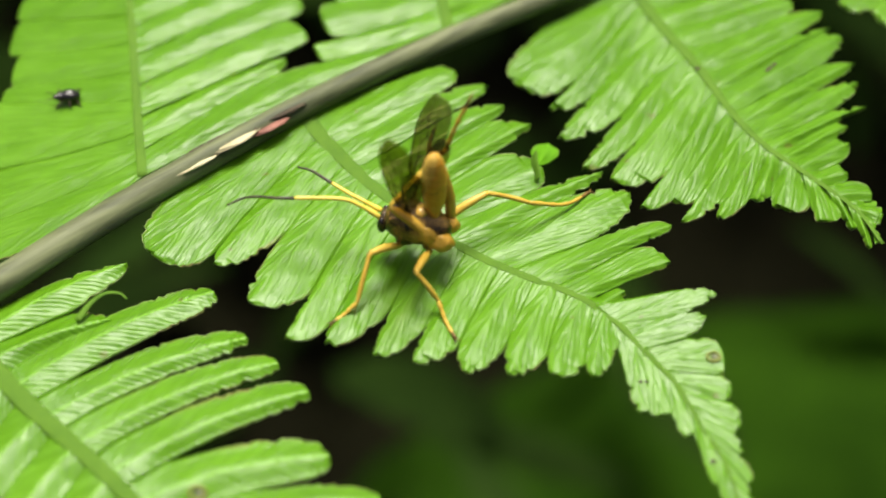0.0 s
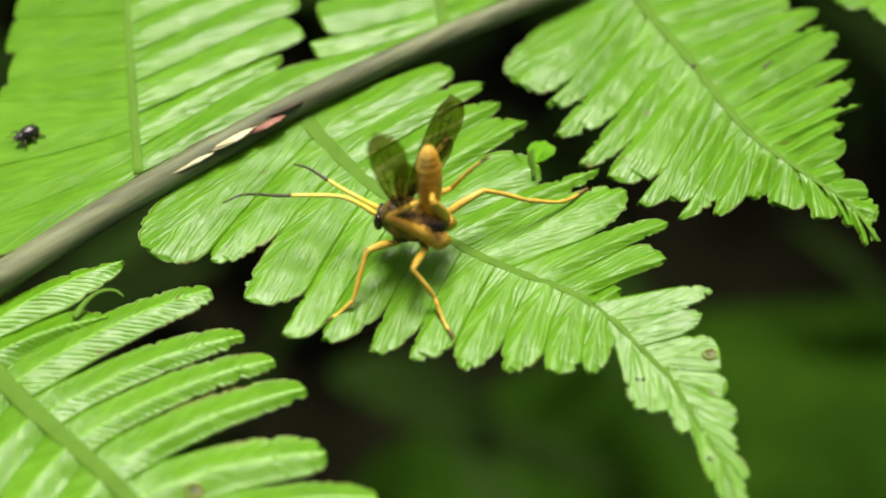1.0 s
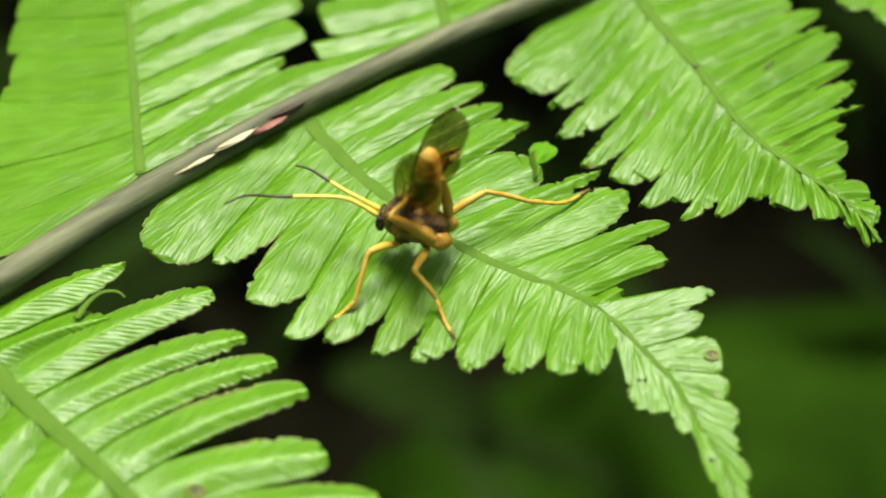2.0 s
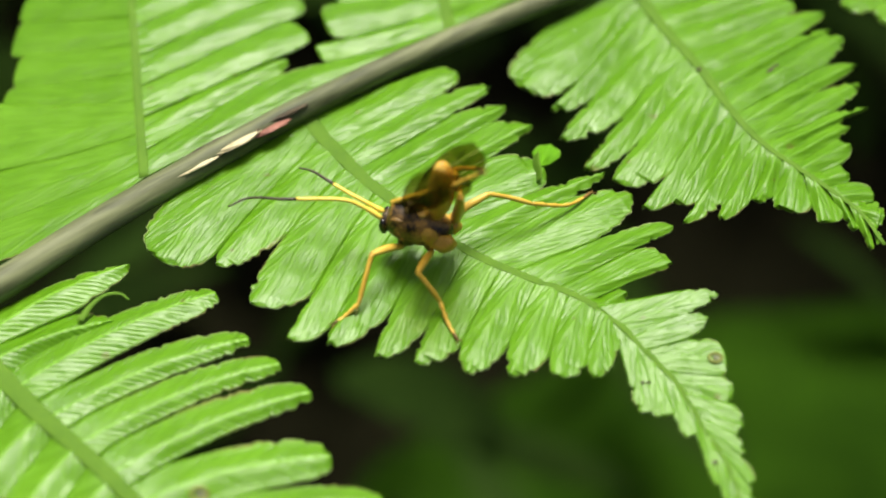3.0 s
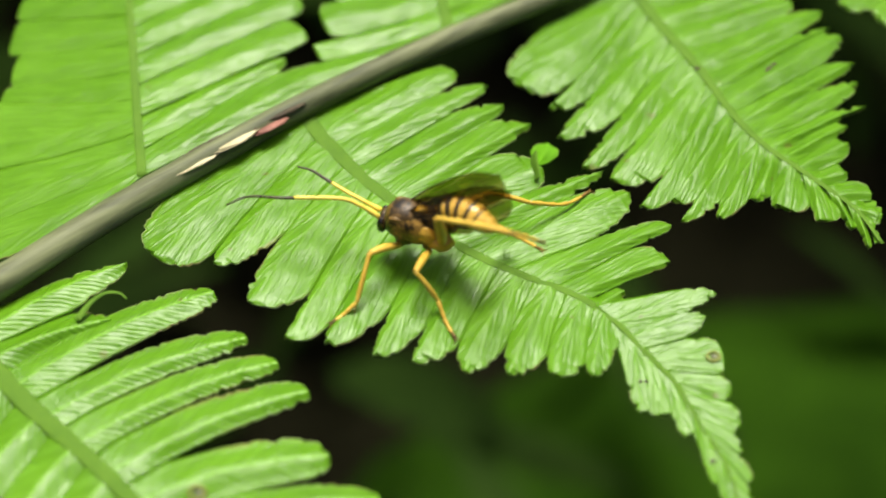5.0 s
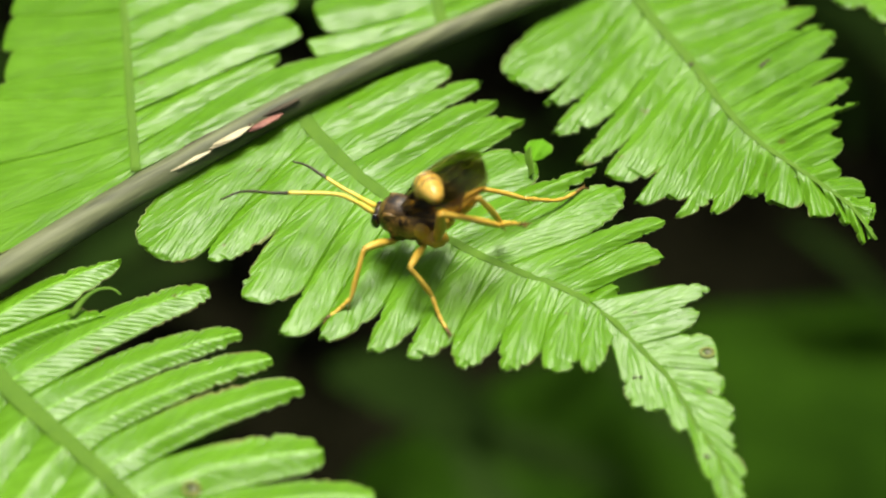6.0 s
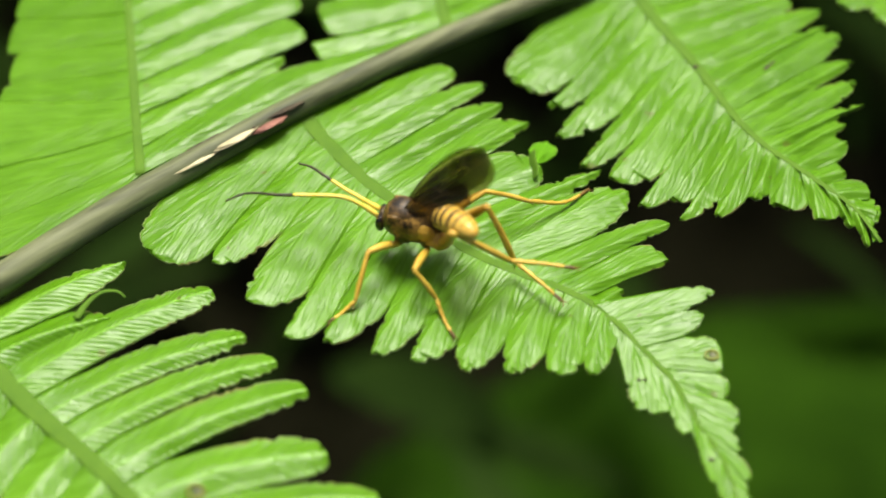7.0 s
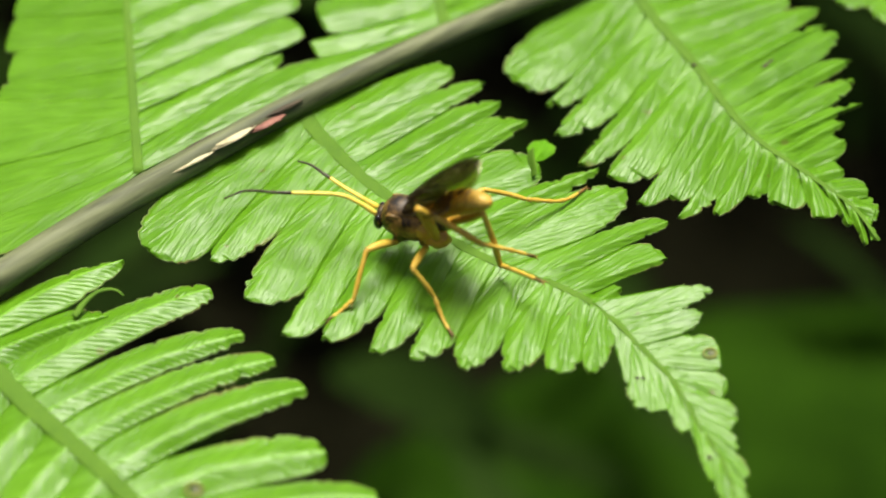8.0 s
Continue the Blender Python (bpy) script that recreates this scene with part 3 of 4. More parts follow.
# ---- undergrowth below the frond, and a thicket added behind it ----
def blade(rng, place, heading, tilt, roll, length, width, n=8):
    """One pointed leaf blade, folded along its middle and arching."""
    m = pose(*place, roll, tilt, heading)
    top = []
    for i in range(n + 1):
        u = i / n
        w = width / 2 * math.sin(math.pi * min(1, u * 0.97 + 0.03)) ** 0.7 * (1 - 0.3 * u)
        for v in (-1, -0.5, 0, 0.5, 1):
            top.append(m @ Vector((u * length, v * w, 0.12 * w * abs(v) - 0.22 * length * u * u)))
    faces = [(i * 5 + j, i * 5 + j + 1, i * 5 + j + 6, i * 5 + j + 5) for i in range(n) for j in range(4)]
    return top, faces


def build_undergrowth():
    rng = random.Random(11)
    verts, faces = [], []
    for k in range(2600):
        if k < 1300:  # low cover
            a, r = rng.uniform(0, 2 * math.pi), 1.5 * math.sqrt(rng.random())
            place = (r * math.cos(a), r * math.sin(a) + 0.3, rng.uniform(0.02, 0.3))
            if place[0] > 0.0 and 0.0 < place[1] < 0.6 and rng.random() < 0.75:
                continue
        else:  # tall thicket, mostly out of view, added behind to block sky light
            place = (rng.uniform(-1.8, 1.8), rng.uniform(0.75, 1.5), rng.uniform(0.05, 1.9))
        v, f = blade(rng, place, rng.uniform(0, 360), rng.uniform(-20, 40), rng.uniform(-35, 35), rng.uniform(0.08, 0.2), rng.uniform(0.03, 0.07), 5)
        faces += [tuple(i + len(verts) for i in q) for q in f]
        verts += v
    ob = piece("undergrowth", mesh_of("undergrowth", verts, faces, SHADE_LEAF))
    tagged(ob, "dense undergrowth with a thicket added behind, deep shade put into its dark green", "undergrowth", kind="stuff")


def build_moss():
    """A low uneven bank of moss beside the fern, added for the soft green of the background."""
    verts, faces, n = [], [], 70
    for j in range(n + 1):
        for i in range(n + 1):
            a, b = i / n * 2 - 1, j / n * 2 - 1
            rise = max(0.0, 1 - (a * a + b * b) * (1 + 0.5 * noise.noise(Vector((a * 2, b * 2, 5))))) ** 0.8
            x, y = 0.305 + 0.41 * a, 0.33 + 0.32 * b
            z = -0.08 + rise * 0.18 + 0.03 * rise * noise.noise(Vector((x * 9, y * 9, 1))) + 0.008 * noise.noise(Vector((x * 60, y * 60, 2)))
            verts.append((x, y, z))
    for j in range(n):
        for i in range(n):
            k = j * (n + 1) + i
            faces.append((k, k + 1, k + n + 2, k + n + 1))
    ob = piece("moss_bank", mesh_of("moss_bank", verts, faces, SHADED_MOSS))
    tagged(ob, "low bank of moss added for the soft background green, shade put into its colour", "moss", kind="stuff")


build_moss()
build_undergrowth()


def build_stalk_root():
    """The frond's stalk runs on down to the ground, out of sight."""
    a, b = FROND_POSE @ (Vector(RACHIS[0]) * MM), Vector((-0.34, -0.2, 0.0))
    mid = (a + b) / 2 + Vector((-0.05, -0.02, 0.12))
    v, f = tube(resample([a, mid, b], 30), np.linspace(1.75, 3.0, 30) * MM, 14)
    inv = FROND_POSE.inverted()
    piece("stalk_base", mesh_of("stalk_base", [inv @ Vector(p) for p in v], f, STALK), frond)


build_stalk_root()


# ---- the wasp: millimetres, x ahead, y to its left, z up from the leaflet ----
WASP_POSE = FROND_POSE @ pose(-2.85 * MM, -0.65 * MM, 0.1 * MM, 0, 0, 166)
wasp = thing("wasp", "amber yellow wasp with smoky wings, grooming on a fern leaflet", "wasp", WASP_POSE)
HIPS = {"near": Vector((-3.2, 1.5, 4.2)), "far": Vector((-3.4, -1.5, 4.2))}
WAIST = Vector((-2.0, 0, 6.2))
HINGES = {"near": Vector((1.0, 0.8, 7.2)), "far": Vector((0.8, -0.9, 7.3))}
FEMUR, TIBIA, TARSUS, SPAN = 6.9, 8.0, 6.6, 11.5
# abdomen segments: length, radius at the start and at the end, share that is dark
SEGMENTS = [(1.1, 0.4, 0.75, 0.8), (0.95, 0.82, 1.12, 0.5), (1.05, 1.16, 1.32, 0.45), (1.15, 1.34, 1.42, 0.42), (1.15, 1.43, 1.41, 0.4), (1.0, 1.4, 1.3, 0.3), (0.9, 1.28, 1.08, 0.15),
            (0.8, 1.05, 0.8, 0.1), (0.65, 0.78, 0.25, 0)]


def shell(rings, mat, sides=24, seed=1, index=None):
    """A body section: rings of (x, z of the middle, half width, half height), in millimetres, closed at both ends."""
    verts, faces = [], []
    for x, z, a, b in rings:
        for k in range(sides):
            t = 2 * math.pi * k / sides
            n = 1 + 0.02 * noise.noise(Vector((x * 1.7 + seed, math.cos(t) * 2, math.sin(t) * 2)))
            verts.append((x * MM, math.cos(t) * a * n * MM, (z + math.sin(t) * b * n) * MM))
    for i in range(len(rings) - 1):
        for k in range(sides):
            q = (k + 1) % sides
            faces.append((i * sides + k, (i + 1) * sides + k, (i + 1) * sides + q, i * sides + q))
    faces += [tuple(range(sides)), tuple(range((len(rings) - 1) * sides, len(rings) * sides))[::-1]]
    if index:
        index = [index[i] for i in range(len(rings) - 1) for _ in range(sides)] + [index[0], index[-1]]
    return mesh_of("shell", verts, faces, mat, index=index)


def egg(c, r, mat, seed=0, rough=0.03):
    v, f = blob(Vector(c) * MM, Vector(r) * MM, 24, 16, rough, seed)
    return mesh_of("shell", v, f, mat)


def limb(pts, radii, mat, n=24, sides=12):
    v, f = tube(resample(pts, n) * MM, np.interp(np.linspace(0, 1, n), np.linspace(0, 1, len(radii)), radii) * MM, sides)
    return mesh_of("limb", v, f, mat)


def foot_mesh(length, mat_main, mat_end, pts=None):
    """A jointed foot along +x (or along pts): five short segments, the last dark, with two claws."""
    pts = pts or [(0, 0, 0), (length * 0.5, 0, 0.12), (length, 0, 0)]
    line = resample(pts, 31)
    rad = []
    for i in range(31):
        p = i / 30 * 5 % 1.0
        rad.append((0.19 + 0.11 * p ** 2) * (1.15 - 0.35 * i / 30))
    v, f = tube(line * MM, np.array(rad) * MM, 10)
    idx = [0 if i < 25 else 1 for i in range(30) for _ in range(10)] + [0, 1]
    for s in (-1, 1):
        end = Vector(line[-1])
        d = (Vector(line[-1]) - Vector(line[-3])).normalized()
        sd = d.cross(Vector((0, 0, 1))).normalized() * s
        v2, f2 = tube(resample([end, end + d * 0.35 + sd * 0.25, end + d * 0.6 + sd * 0.3 - Vector((0, 0, 0.15))], 6) * MM, np.linspace(0.09, 0.02, 6) * MM, 6)
        f += [tuple(i + len(v) for i in q) for q in f2]
        v += v2
        idx += [1] * len(f2)
    return mesh_of("foot", v, f, [mat_main, mat_end], index=idx)


def wing_mesh(span, chord, mat, sweep=0.0):
    """A membrane along +x with its trailing edge towards -y, slightly cambered, and its veins."""
    nu, nv, top = 36, 12, []

    def at(u, c):
        w = chord * (0.16 + 0.84 * math.sin(min(1.0, u / 0.72) * math.pi / 2) ** 1.3)
        if u > 0.72:
            w *= max(0.0, 1 - ((u - 0.72) / 0.28) ** 2.4) ** 0.55
        lead = 0.05 * span * math.sin(math.pi * u ** 0.8) - (0.10 * span * max(0, (u - 0.72) / 0.28) ** 2.2)
        y = lead - c * w
        return Vector((u * span, y + sweep * u * span, 0.035 * span * math.sin(math.pi * u) * (0.6 + 0.4 * c) - 0.03 * span * c * u))

    for i in range(nu + 1):
        for j in range(nv + 1):
            top.append(at(i / nu, j / nv))
    m = nv + 1
    verts = [p * MM for p in top] + [(p - Vector((0, 0, 0.04))) * MM for p in top]
    k0 = len(top)
    faces = []
    for i in range(nu):
        for j in range(nv):
            a = i * m + j
            faces += [(a, a + 1, a + m + 1, a + m), (k0 + a, k0 + a + m, k0 + a + m + 1, k0 + a + 1)]
    veins = [[(0, 0), (0.35, 0), (0.7, 0), (0.9, 0.02), (0.985, 0.2), (1.0, 0.5)], [(0, 0.3), (0.35, 0.3), (0.55, 0.28), (0.72, 0.1)], [(0.02, 0.55), (0.35, 0.62), (0.6, 0.6), (0.93, 0.55)],
             [(0.05, 0.8), (0.35, 0.86), (0.55, 0.98)], [(0.42, 0.3), (0.46, 0.62)], [(0.55, 0.28), (0.62, 0.42), (0.6, 0.6)], [(0.62, 0.42), (0.8, 0.3), (0.96, 0.28)], [(0.72, 0.1), (0.8, 0.3)],
             [(0.3, 0.62), (0.34, 0.86)], [(0.76, 0.35), (0.76, 0.58)]]
    v2, f2 = [], []
    for line in veins:
        pts = [at(u, c) for u, c in line]
        v, f = tube(resample(pts, 14) * MM, np.linspace(0.085 if line[0][1] == 0 else 0.06, 0.035, 14) * MM, 6)
        f2 += [tuple(i + len(v2) for i in q) for q in f]
        v2 += v
    return mesh_of("membrane", verts, faces, mat), mesh_of("veins", v2, f2, VEIN)


PARTS = {}


def build_wasp():
    thorax = piece("thorax", shell([(3.2, 5.2, 0.6, 0.6), (3.0, 5.25, 1.15, 1.2), (2.6, 5.35, 1.6, 1.7), (2.2, 5.4, 1.85, 1.95), (1.5, 5.35, 2.05, 2.2), (0.5, 5.25, 2.2, 2.4), (-0.6, 5.15, 2.15, 2.35), (-1.7, 5.05, 1.95, 2.0),
                                    (-2.7, 4.95, 1.6, 1.6), (-3.4, 4.9, 1.1, 1.15), (-3.8, 4.9, 0.45, 0.5)], MOTTLE), wasp, "dark brown mottled thorax")
    piece("back_plate", shell([(2.85, 6.1, 0.7, 0.5), (2.3, 6.55, 1.25, 0.85), (1.3, 6.8, 1.5, 0.95), (0.4, 6.85, 1.5, 0.95), (-0.2, 6.8, 1.2, 0.8), (-0.5, 6.7, 0.6, 0.4)], BACK), thorax, "dark brown back plate")
    piece("back_spot", egg((-0.7, 0, 7.3), (0.7, 0.85, 0.45), HONEY), thorax, "pale honey spot")
    for y in (-1, 1):
        piece("shoulder_stripe", egg((1.4, 1.35 * y, 6.75), (1.0, 0.3, 0.3), BROWN), thorax, "brown stripe")
        piece("side_plate", egg((-1.5, 1.35 * y, 5.3), (1.15, 0.8, 1.15), AMBER, 2, 0.15), thorax, "amber side plate")
        piece("side_plate", egg((0.7, 1.5 * y, 4.5), (1.1, 0.7, 1.1), MOTTLE, 4, 0.15), thorax, "brown side plate")
        piece("hip", egg((-2.9, 1.2 * y, 4.4), (1.55, 1.0, 1.15), AMBER, 5, 0.15), wasp, "swollen amber hip")
        piece("hip", egg((-1.7, 1.25 * y, 3.6), (0.7, 0.55, 0.75), BROWN, 6, 0.1), wasp, "brown hip")
        piece("hip", egg((1.2, 1.2 * y, 3.3), (0.6, 0.55, 0.75), BROWN, 7), wasp, "brown hip")
    head = piece("head", egg((3.2, 0, 4.9), (0.6, 1.2, 1.12), BACK, 3, 0.08), wasp, "dark grey-brown head")
    for y in (-1, 1):
        piece("eye", egg((3.35, 0.88 * y, 4.75), (0.52, 0.5, 1.05), BLACK), head, "glossy black eye")
        piece("jaw", egg((3.62, 0.3 * y, 3.85), (0.35, 0.3, 0.45), AMBER, 9), head, "amber jaw")
    piece("face", egg((3.6, 0, 4.5), (0.42, 0.7, 0.75), AMBER, 8), head, "amber face")
    near = [(3.7, 0.45, 5.5), (5.6, 0.3, 6.5), (7.9, 0.44, 7.2), (13.4, 2.08, 7.6), (16.9, 2.62, 7.4), (18.9, 3.94, 7.0)]
    far = [(3.7, -0.35, 5.6), (5.6, -0.5, 6.4), (7.45, -0.9, 6.8), (10.1, -1.78, 7.2), (11.9, -2.55, 7.2), (13.4, -2.67, 7.2)]
    for side, pts, split in (("near", near, 33), ("far", far, 34)):
        base = Vector(pts[0])
        line = resample([tuple(Vector(p) - base) for p in pts], 60)
        rad = np.interp(np.linspace(0, 1, 60), [0, 0.05, 0.1, 0.5, 1], [0.26, 0.32, 0.23, 0.2, 0.1])
        rad *= 1 + 0.08 * np.cos(np.arange(60) * math.pi)
        v, f = tube(line[:split + 1] * MM, rad[:split + 1] * MM, 10)
        horn = piece("antenna", mesh_of("antenna", v, f, LEMON), wasp, "yellow antenna with a black end")
        v, f = tube(line[split:] * MM, rad[split:] * MM, 10)
        piece("antenna_end", mesh_of("antenna_end", v, f, DUSK), horn, "black antenna end")
        horn.location = base * MM
        PARTS["antenna_" + side] = horn
    # fore and middle legs stand still
    for hip, knee, ankle, bend, toe in (((1.2, 1.7, 3.1), (3.55, 4.6, 4.6), (3.96, 8.5, 1.2), (5.1, 9.8, 0.35), (5.96, 10.9, 0.25)), ((-2.0, 1.7, 3.2), (-1.57, 5.76, 4.6), (-4.04, 6.5, 1.6), (-5.3, 8.1, 0.4), (-6.65, 9.67, 0.25)),
                                        ((-2.0, -1.7, 3.4), (-6.35, -5.4, 5.5), (-10.7, -7.1, 3.2), (-14.2, -9.5, 1.2), (-16.4, -12.65, 0.3)), ((1.2, -1.6, 3.1), (2.6, -3.4, 3.6), (1.6, -4.6, 1.4), (1.2, -5.4, 0.5), (0.6, -6.0, 0.3))):
        mid = (Vector(hip) + Vector(knee)) / 2 + Vector((0, 0, 0.25))
        leg = piece("leg", limb([hip, mid, knee], [0.3, 0.4, 0.44, 0.4, 0.28], LEGS), wasp, "slender yellow leg")
        piece("tibia", limb([knee, (Vector(knee) + Vector(ankle)) / 2 + Vector((0, 0, 0.15)), ankle], [0.26, 0.25, 0.27, 0.29, 0.22], LEGS), leg)
        piece("foot", foot_mesh(0, LEGS, BROWN, [ankle, bend, toe]), leg, "yellow foot with dark claws")
        for s in (-1, 1):
            a = Vector(ankle)
            d = (Vector(ankle) - Vector(knee)).normalized()
            piece("spur", limb([a, a + d * 0.5 + Vector((0, 0.25 * s, 0)), a + d * 0.95 + Vector((0, 0.45 * s, -0.1))], [0.08, 0.05, 0.02], BROWN, 6, 6), leg)
    # hind legs, abdomen and wings are built along +x from their joint and turned by motions()
    for side in ("near", "far"):
        PARTS["femur_" + side] = piece("hind_femur", limb([(0, 0, 0), (FEMUR * 0.5, 0, 0.2), (FEMUR, 0, 0)], [0.36, 0.56, 0.6, 0.52, 0.34], AMBER), wasp, "stout amber thigh")
        PARTS["tibia_" + side] = piece("hind_tibia", limb([(0, 0, 0), (TIBIA * 0.5, 0, 0.12), (TIBIA, 0, 0)], [0.29, 0.3, 0.34, 0.37, 0.28], LEGS), wasp, "yellow shin")
        PARTS["foot_" + side] = piece("hind_foot", foot_mesh(TARSUS, LEGS, BROWN), wasp, "yellow foot with dark claws")
        for s in (-1, 1):
            piece("spur", limb([(TIBIA, 0, 0), (TIBIA + 0.5, 0.3 * s, -0.1), (TIBIA + 0.9, 0.45 * s, -0.3)], [0.08, 0.05, 0.02], BROWN, 6, 6), PARTS["tibia_" + side])
        membrane, veins = wing_mesh(SPAN, 0.36 * SPAN, WING)
        wing = piece("wing", membrane, wasp, "smoky transparent wing")
        piece("wing_vein", veins, wing, "dark brown wing veins")
        membrane, veins = wing_mesh(SPAN * 0.7, 0.22 * SPAN, WING)
        hind = piece("hindwing", membrane, wing, "", pose(-0.4 * MM, -0.3 * MM, -0.25 * MM, 0, 0, -12))
        piece("wing_vein", veins, wing, "", pose(-0.4 * MM, -0.3 * MM, -0.25 * MM, 0, 0, -12))
        PARTS["wing_" + side] = wing

    # the abdomen: overlapping segments along +x, each keyed by motions() so that the whole row bends
    for k, (length, r0, r1, share) in enumerate(SEGMENTS):
        rings, dark = [(-0.32, 0, 0.72 * r0, 0.66 * r0), (-0.18, 0, 0.9 * r0, 0.83 * r0)], [0, 0]
        for q in (0.0, 0.1, 0.25, 0.4, 0.55, 0.75, 0.92, 1.0):
            r = (r0 + (r1 - r0) * (q if k < 7 else q ** 1.8)) * (1.008 if 0.5 < q < 1.0 else 1.0)
            rings.append((length * q, 0, r, r * 0.92))
            dark.append(1 if q < share else 0)
        rings.append((length + 0.02, 0, 0.9 * r1, 0.83 * r1))
        dark.append(0)
        me = shell(rings, [ORANGE, DUSK, HONEY, UMBER], 28, k)
        idx = []
        for i in range(len(rings) - 1):
            for n in range(28):
                reach = math.sin(2 * math.pi * (n + 0.5) / 28)
                idx.append(1 if dark[i] and reach > 0.45 + 0.12 * math.sin(i) else 3 if k > 3 and i == 2 else 2 if k > 1 and reach > 0.4 - 0.17 * k else 0)
        me.polygons.foreach_set("material_index", idx + [0, 0])
        PARTS["segment", k] = piece("abdomen_segment", me, wasp, "honey-coloured abdomen segment with a dark brown band" if share else "pale honey abdomen tip")


build_wasp()

# ---- a small black beetle that walks off over the leaflet ----
beetle = thing("beetle", "tiny shiny black beetle walking on a fern leaflet", "beetle")


def build_beetle():
    body = piece("body", egg((0, 0, 0.75), (1.2, 0.85, 0.7), BLACK), beetle, "domed black wing cases")
    piece("neck_shield", egg((1.15, 0, 0.65), (0.45, 0.65, 0.45), BLACK), beetle)
    piece("head", egg((1.6, 0, 0.55), (0.32, 0.42, 0.32), BLACK), beetle)
    for s in (-1, 1):
        piece("antenna", limb([(1.7, 0.2 * s, 0.6), (2.2, 0.5 * s, 0.8), (2.7, 0.6 * s, 0.6)], [0.07, 0.06, 0.04], DUSK, 8, 6), beetle)
        for x, dx in ((0.9, 0.5), (0.1, -0.1), (-0.6, -0.6)):
            piece("leg", limb([(x, 0.5 * s, 0.4), (x + dx * 0.6, 1.15 * s, 0.6), (x + dx * 1.3, 1.6 * s, 0.0)], [0.12, 0.1, 0.06], DUSK, 8, 6), beetle)


build_beetle()



# ---- motion: seconds, then heading and rise in degrees of each joint in the wasp's own space ----
# legs: thigh, shin, foot; abdomen: front, end, and their twists; wings: heading, rise, roll
NEAR_LEG = [
    (0.0, -3, 38, -129, 29, -137, 65), (0.2, 17, 39, -122, 2, 135, 31),
    (0.5, -9, 46, -96, 2, -159, 87), (0.7, -5, 74, -134, -22, 131, 55),
    (1.0, 18, 42, -130, -8, -176, 57), (1.2, 22, 43, -118, -14, 120, 41),
    (1.5, 10, 41, -119, 3, 124, 42), (1.7, 15, 41, -123, 15, 121, 49),
    (2.8, 13, 44, -120, -2, 153, 61), (3.0, -18, 26, 175, 37, 153, 52),
    (3.2, 24, 70, 167, 29, 134, 28), (3.5, 3, 51, 169, 19, 150, 44),
    (4.0, 89, 72, 161, 24, -171, -33), (4.5, 7, 64, 164, 14, -172, -39),
    (4.7, 90, 71, 162, 27, -145, -38), (5.8, 94, 82, -152, -44, 179, -54), (5.9, 107, 78, -149, -40, 155, 0),
    (6.0, 119, 74, -145, -36, 132, 49), (6.2, 123, 65, -149, -38, 143, 35),
    (6.4, 118, 51, -151, -45, -169, -36), (6.5, 119, 51, -151, -45, -177, -25),
    (6.6, 119, 54, -164, -34, -171, -24), (6.7, 120, 59, -164, -36, -174, -25),
    (6.8, 76, 72, -166, -40, 145, -25), (7.0, 123, 59, -159, -42, -175, 1),
    (7.1, 122, 51, -167, -33, -149, -37), (7.2, 120, 53, -151, -48, -158, -41),
    (7.3, 97, 66, -161, -42, -162, -40), (7.5, 76, 68, -162, -42, -178, -12),
    (8.0, 38, 71, -172, -37, -157, -30),
]
FAR_LEG = [
    (0.0, -43, 80, -62, -31, 118, 67), (0.2, 74, 67, -66, -25, 148, 60),
    (0.5, 102, 70, -62, -22, 130, 78), (0.7, 96, 77, -96, -28, 139, 45),
    (1.0, 74, 64, -73, -24, 150, 69), (1.2, 66, 65, -73, -24, 131, 72),
    (1.5, 13, 87, -67, -27, 118, 67), (1.7, -24, 80, -76, -31, 126, 46),
    (2.8, 106, 72, -74, -28, 120, 73), (3.0, 126, 73, -70, -28, 139, 43),
    (3.2, 127, 49, -96, -36, 123, 33), (3.5, 156, 58, -98, -55, 116, 52),
    (4.0, 147, 41, -105, -47, 147, 8), (4.5, 149, 45, -115, -58, 124, 35),
    (4.7, 146, 44, -107, -51, 141, 30), (5.8, 152, 49, -131, -70, 126, 23),
    (6.0, 164, 57, -122, -63, 133, 45), (6.2, 170, 61, -131, -76, 156, 19),
    (6.4, 165, 29, -153, -74, 128, 3), (6.5, 164, 32, 178, -72, 130, 10),
    (6.6, -180, 62, 150, -57, 169, -11), (6.7, -170, 68, 155, -72, 154, 6),
    (6.8, 136, 50, -141, -70, 159, 27), (7.0, 162, 50, 171, -66, 150, -6),
    (7.1, 169, 65, 175, -71, 166, -14), (7.2, 144, 54, -154, -75, 159, -3),
    (7.3, 146, 39, -106, -72, 140, 20), (7.5, 147, 38, -131, -78, 151, 10),
    (8.0, 152, 47, 176, -75, 147, 26),
]
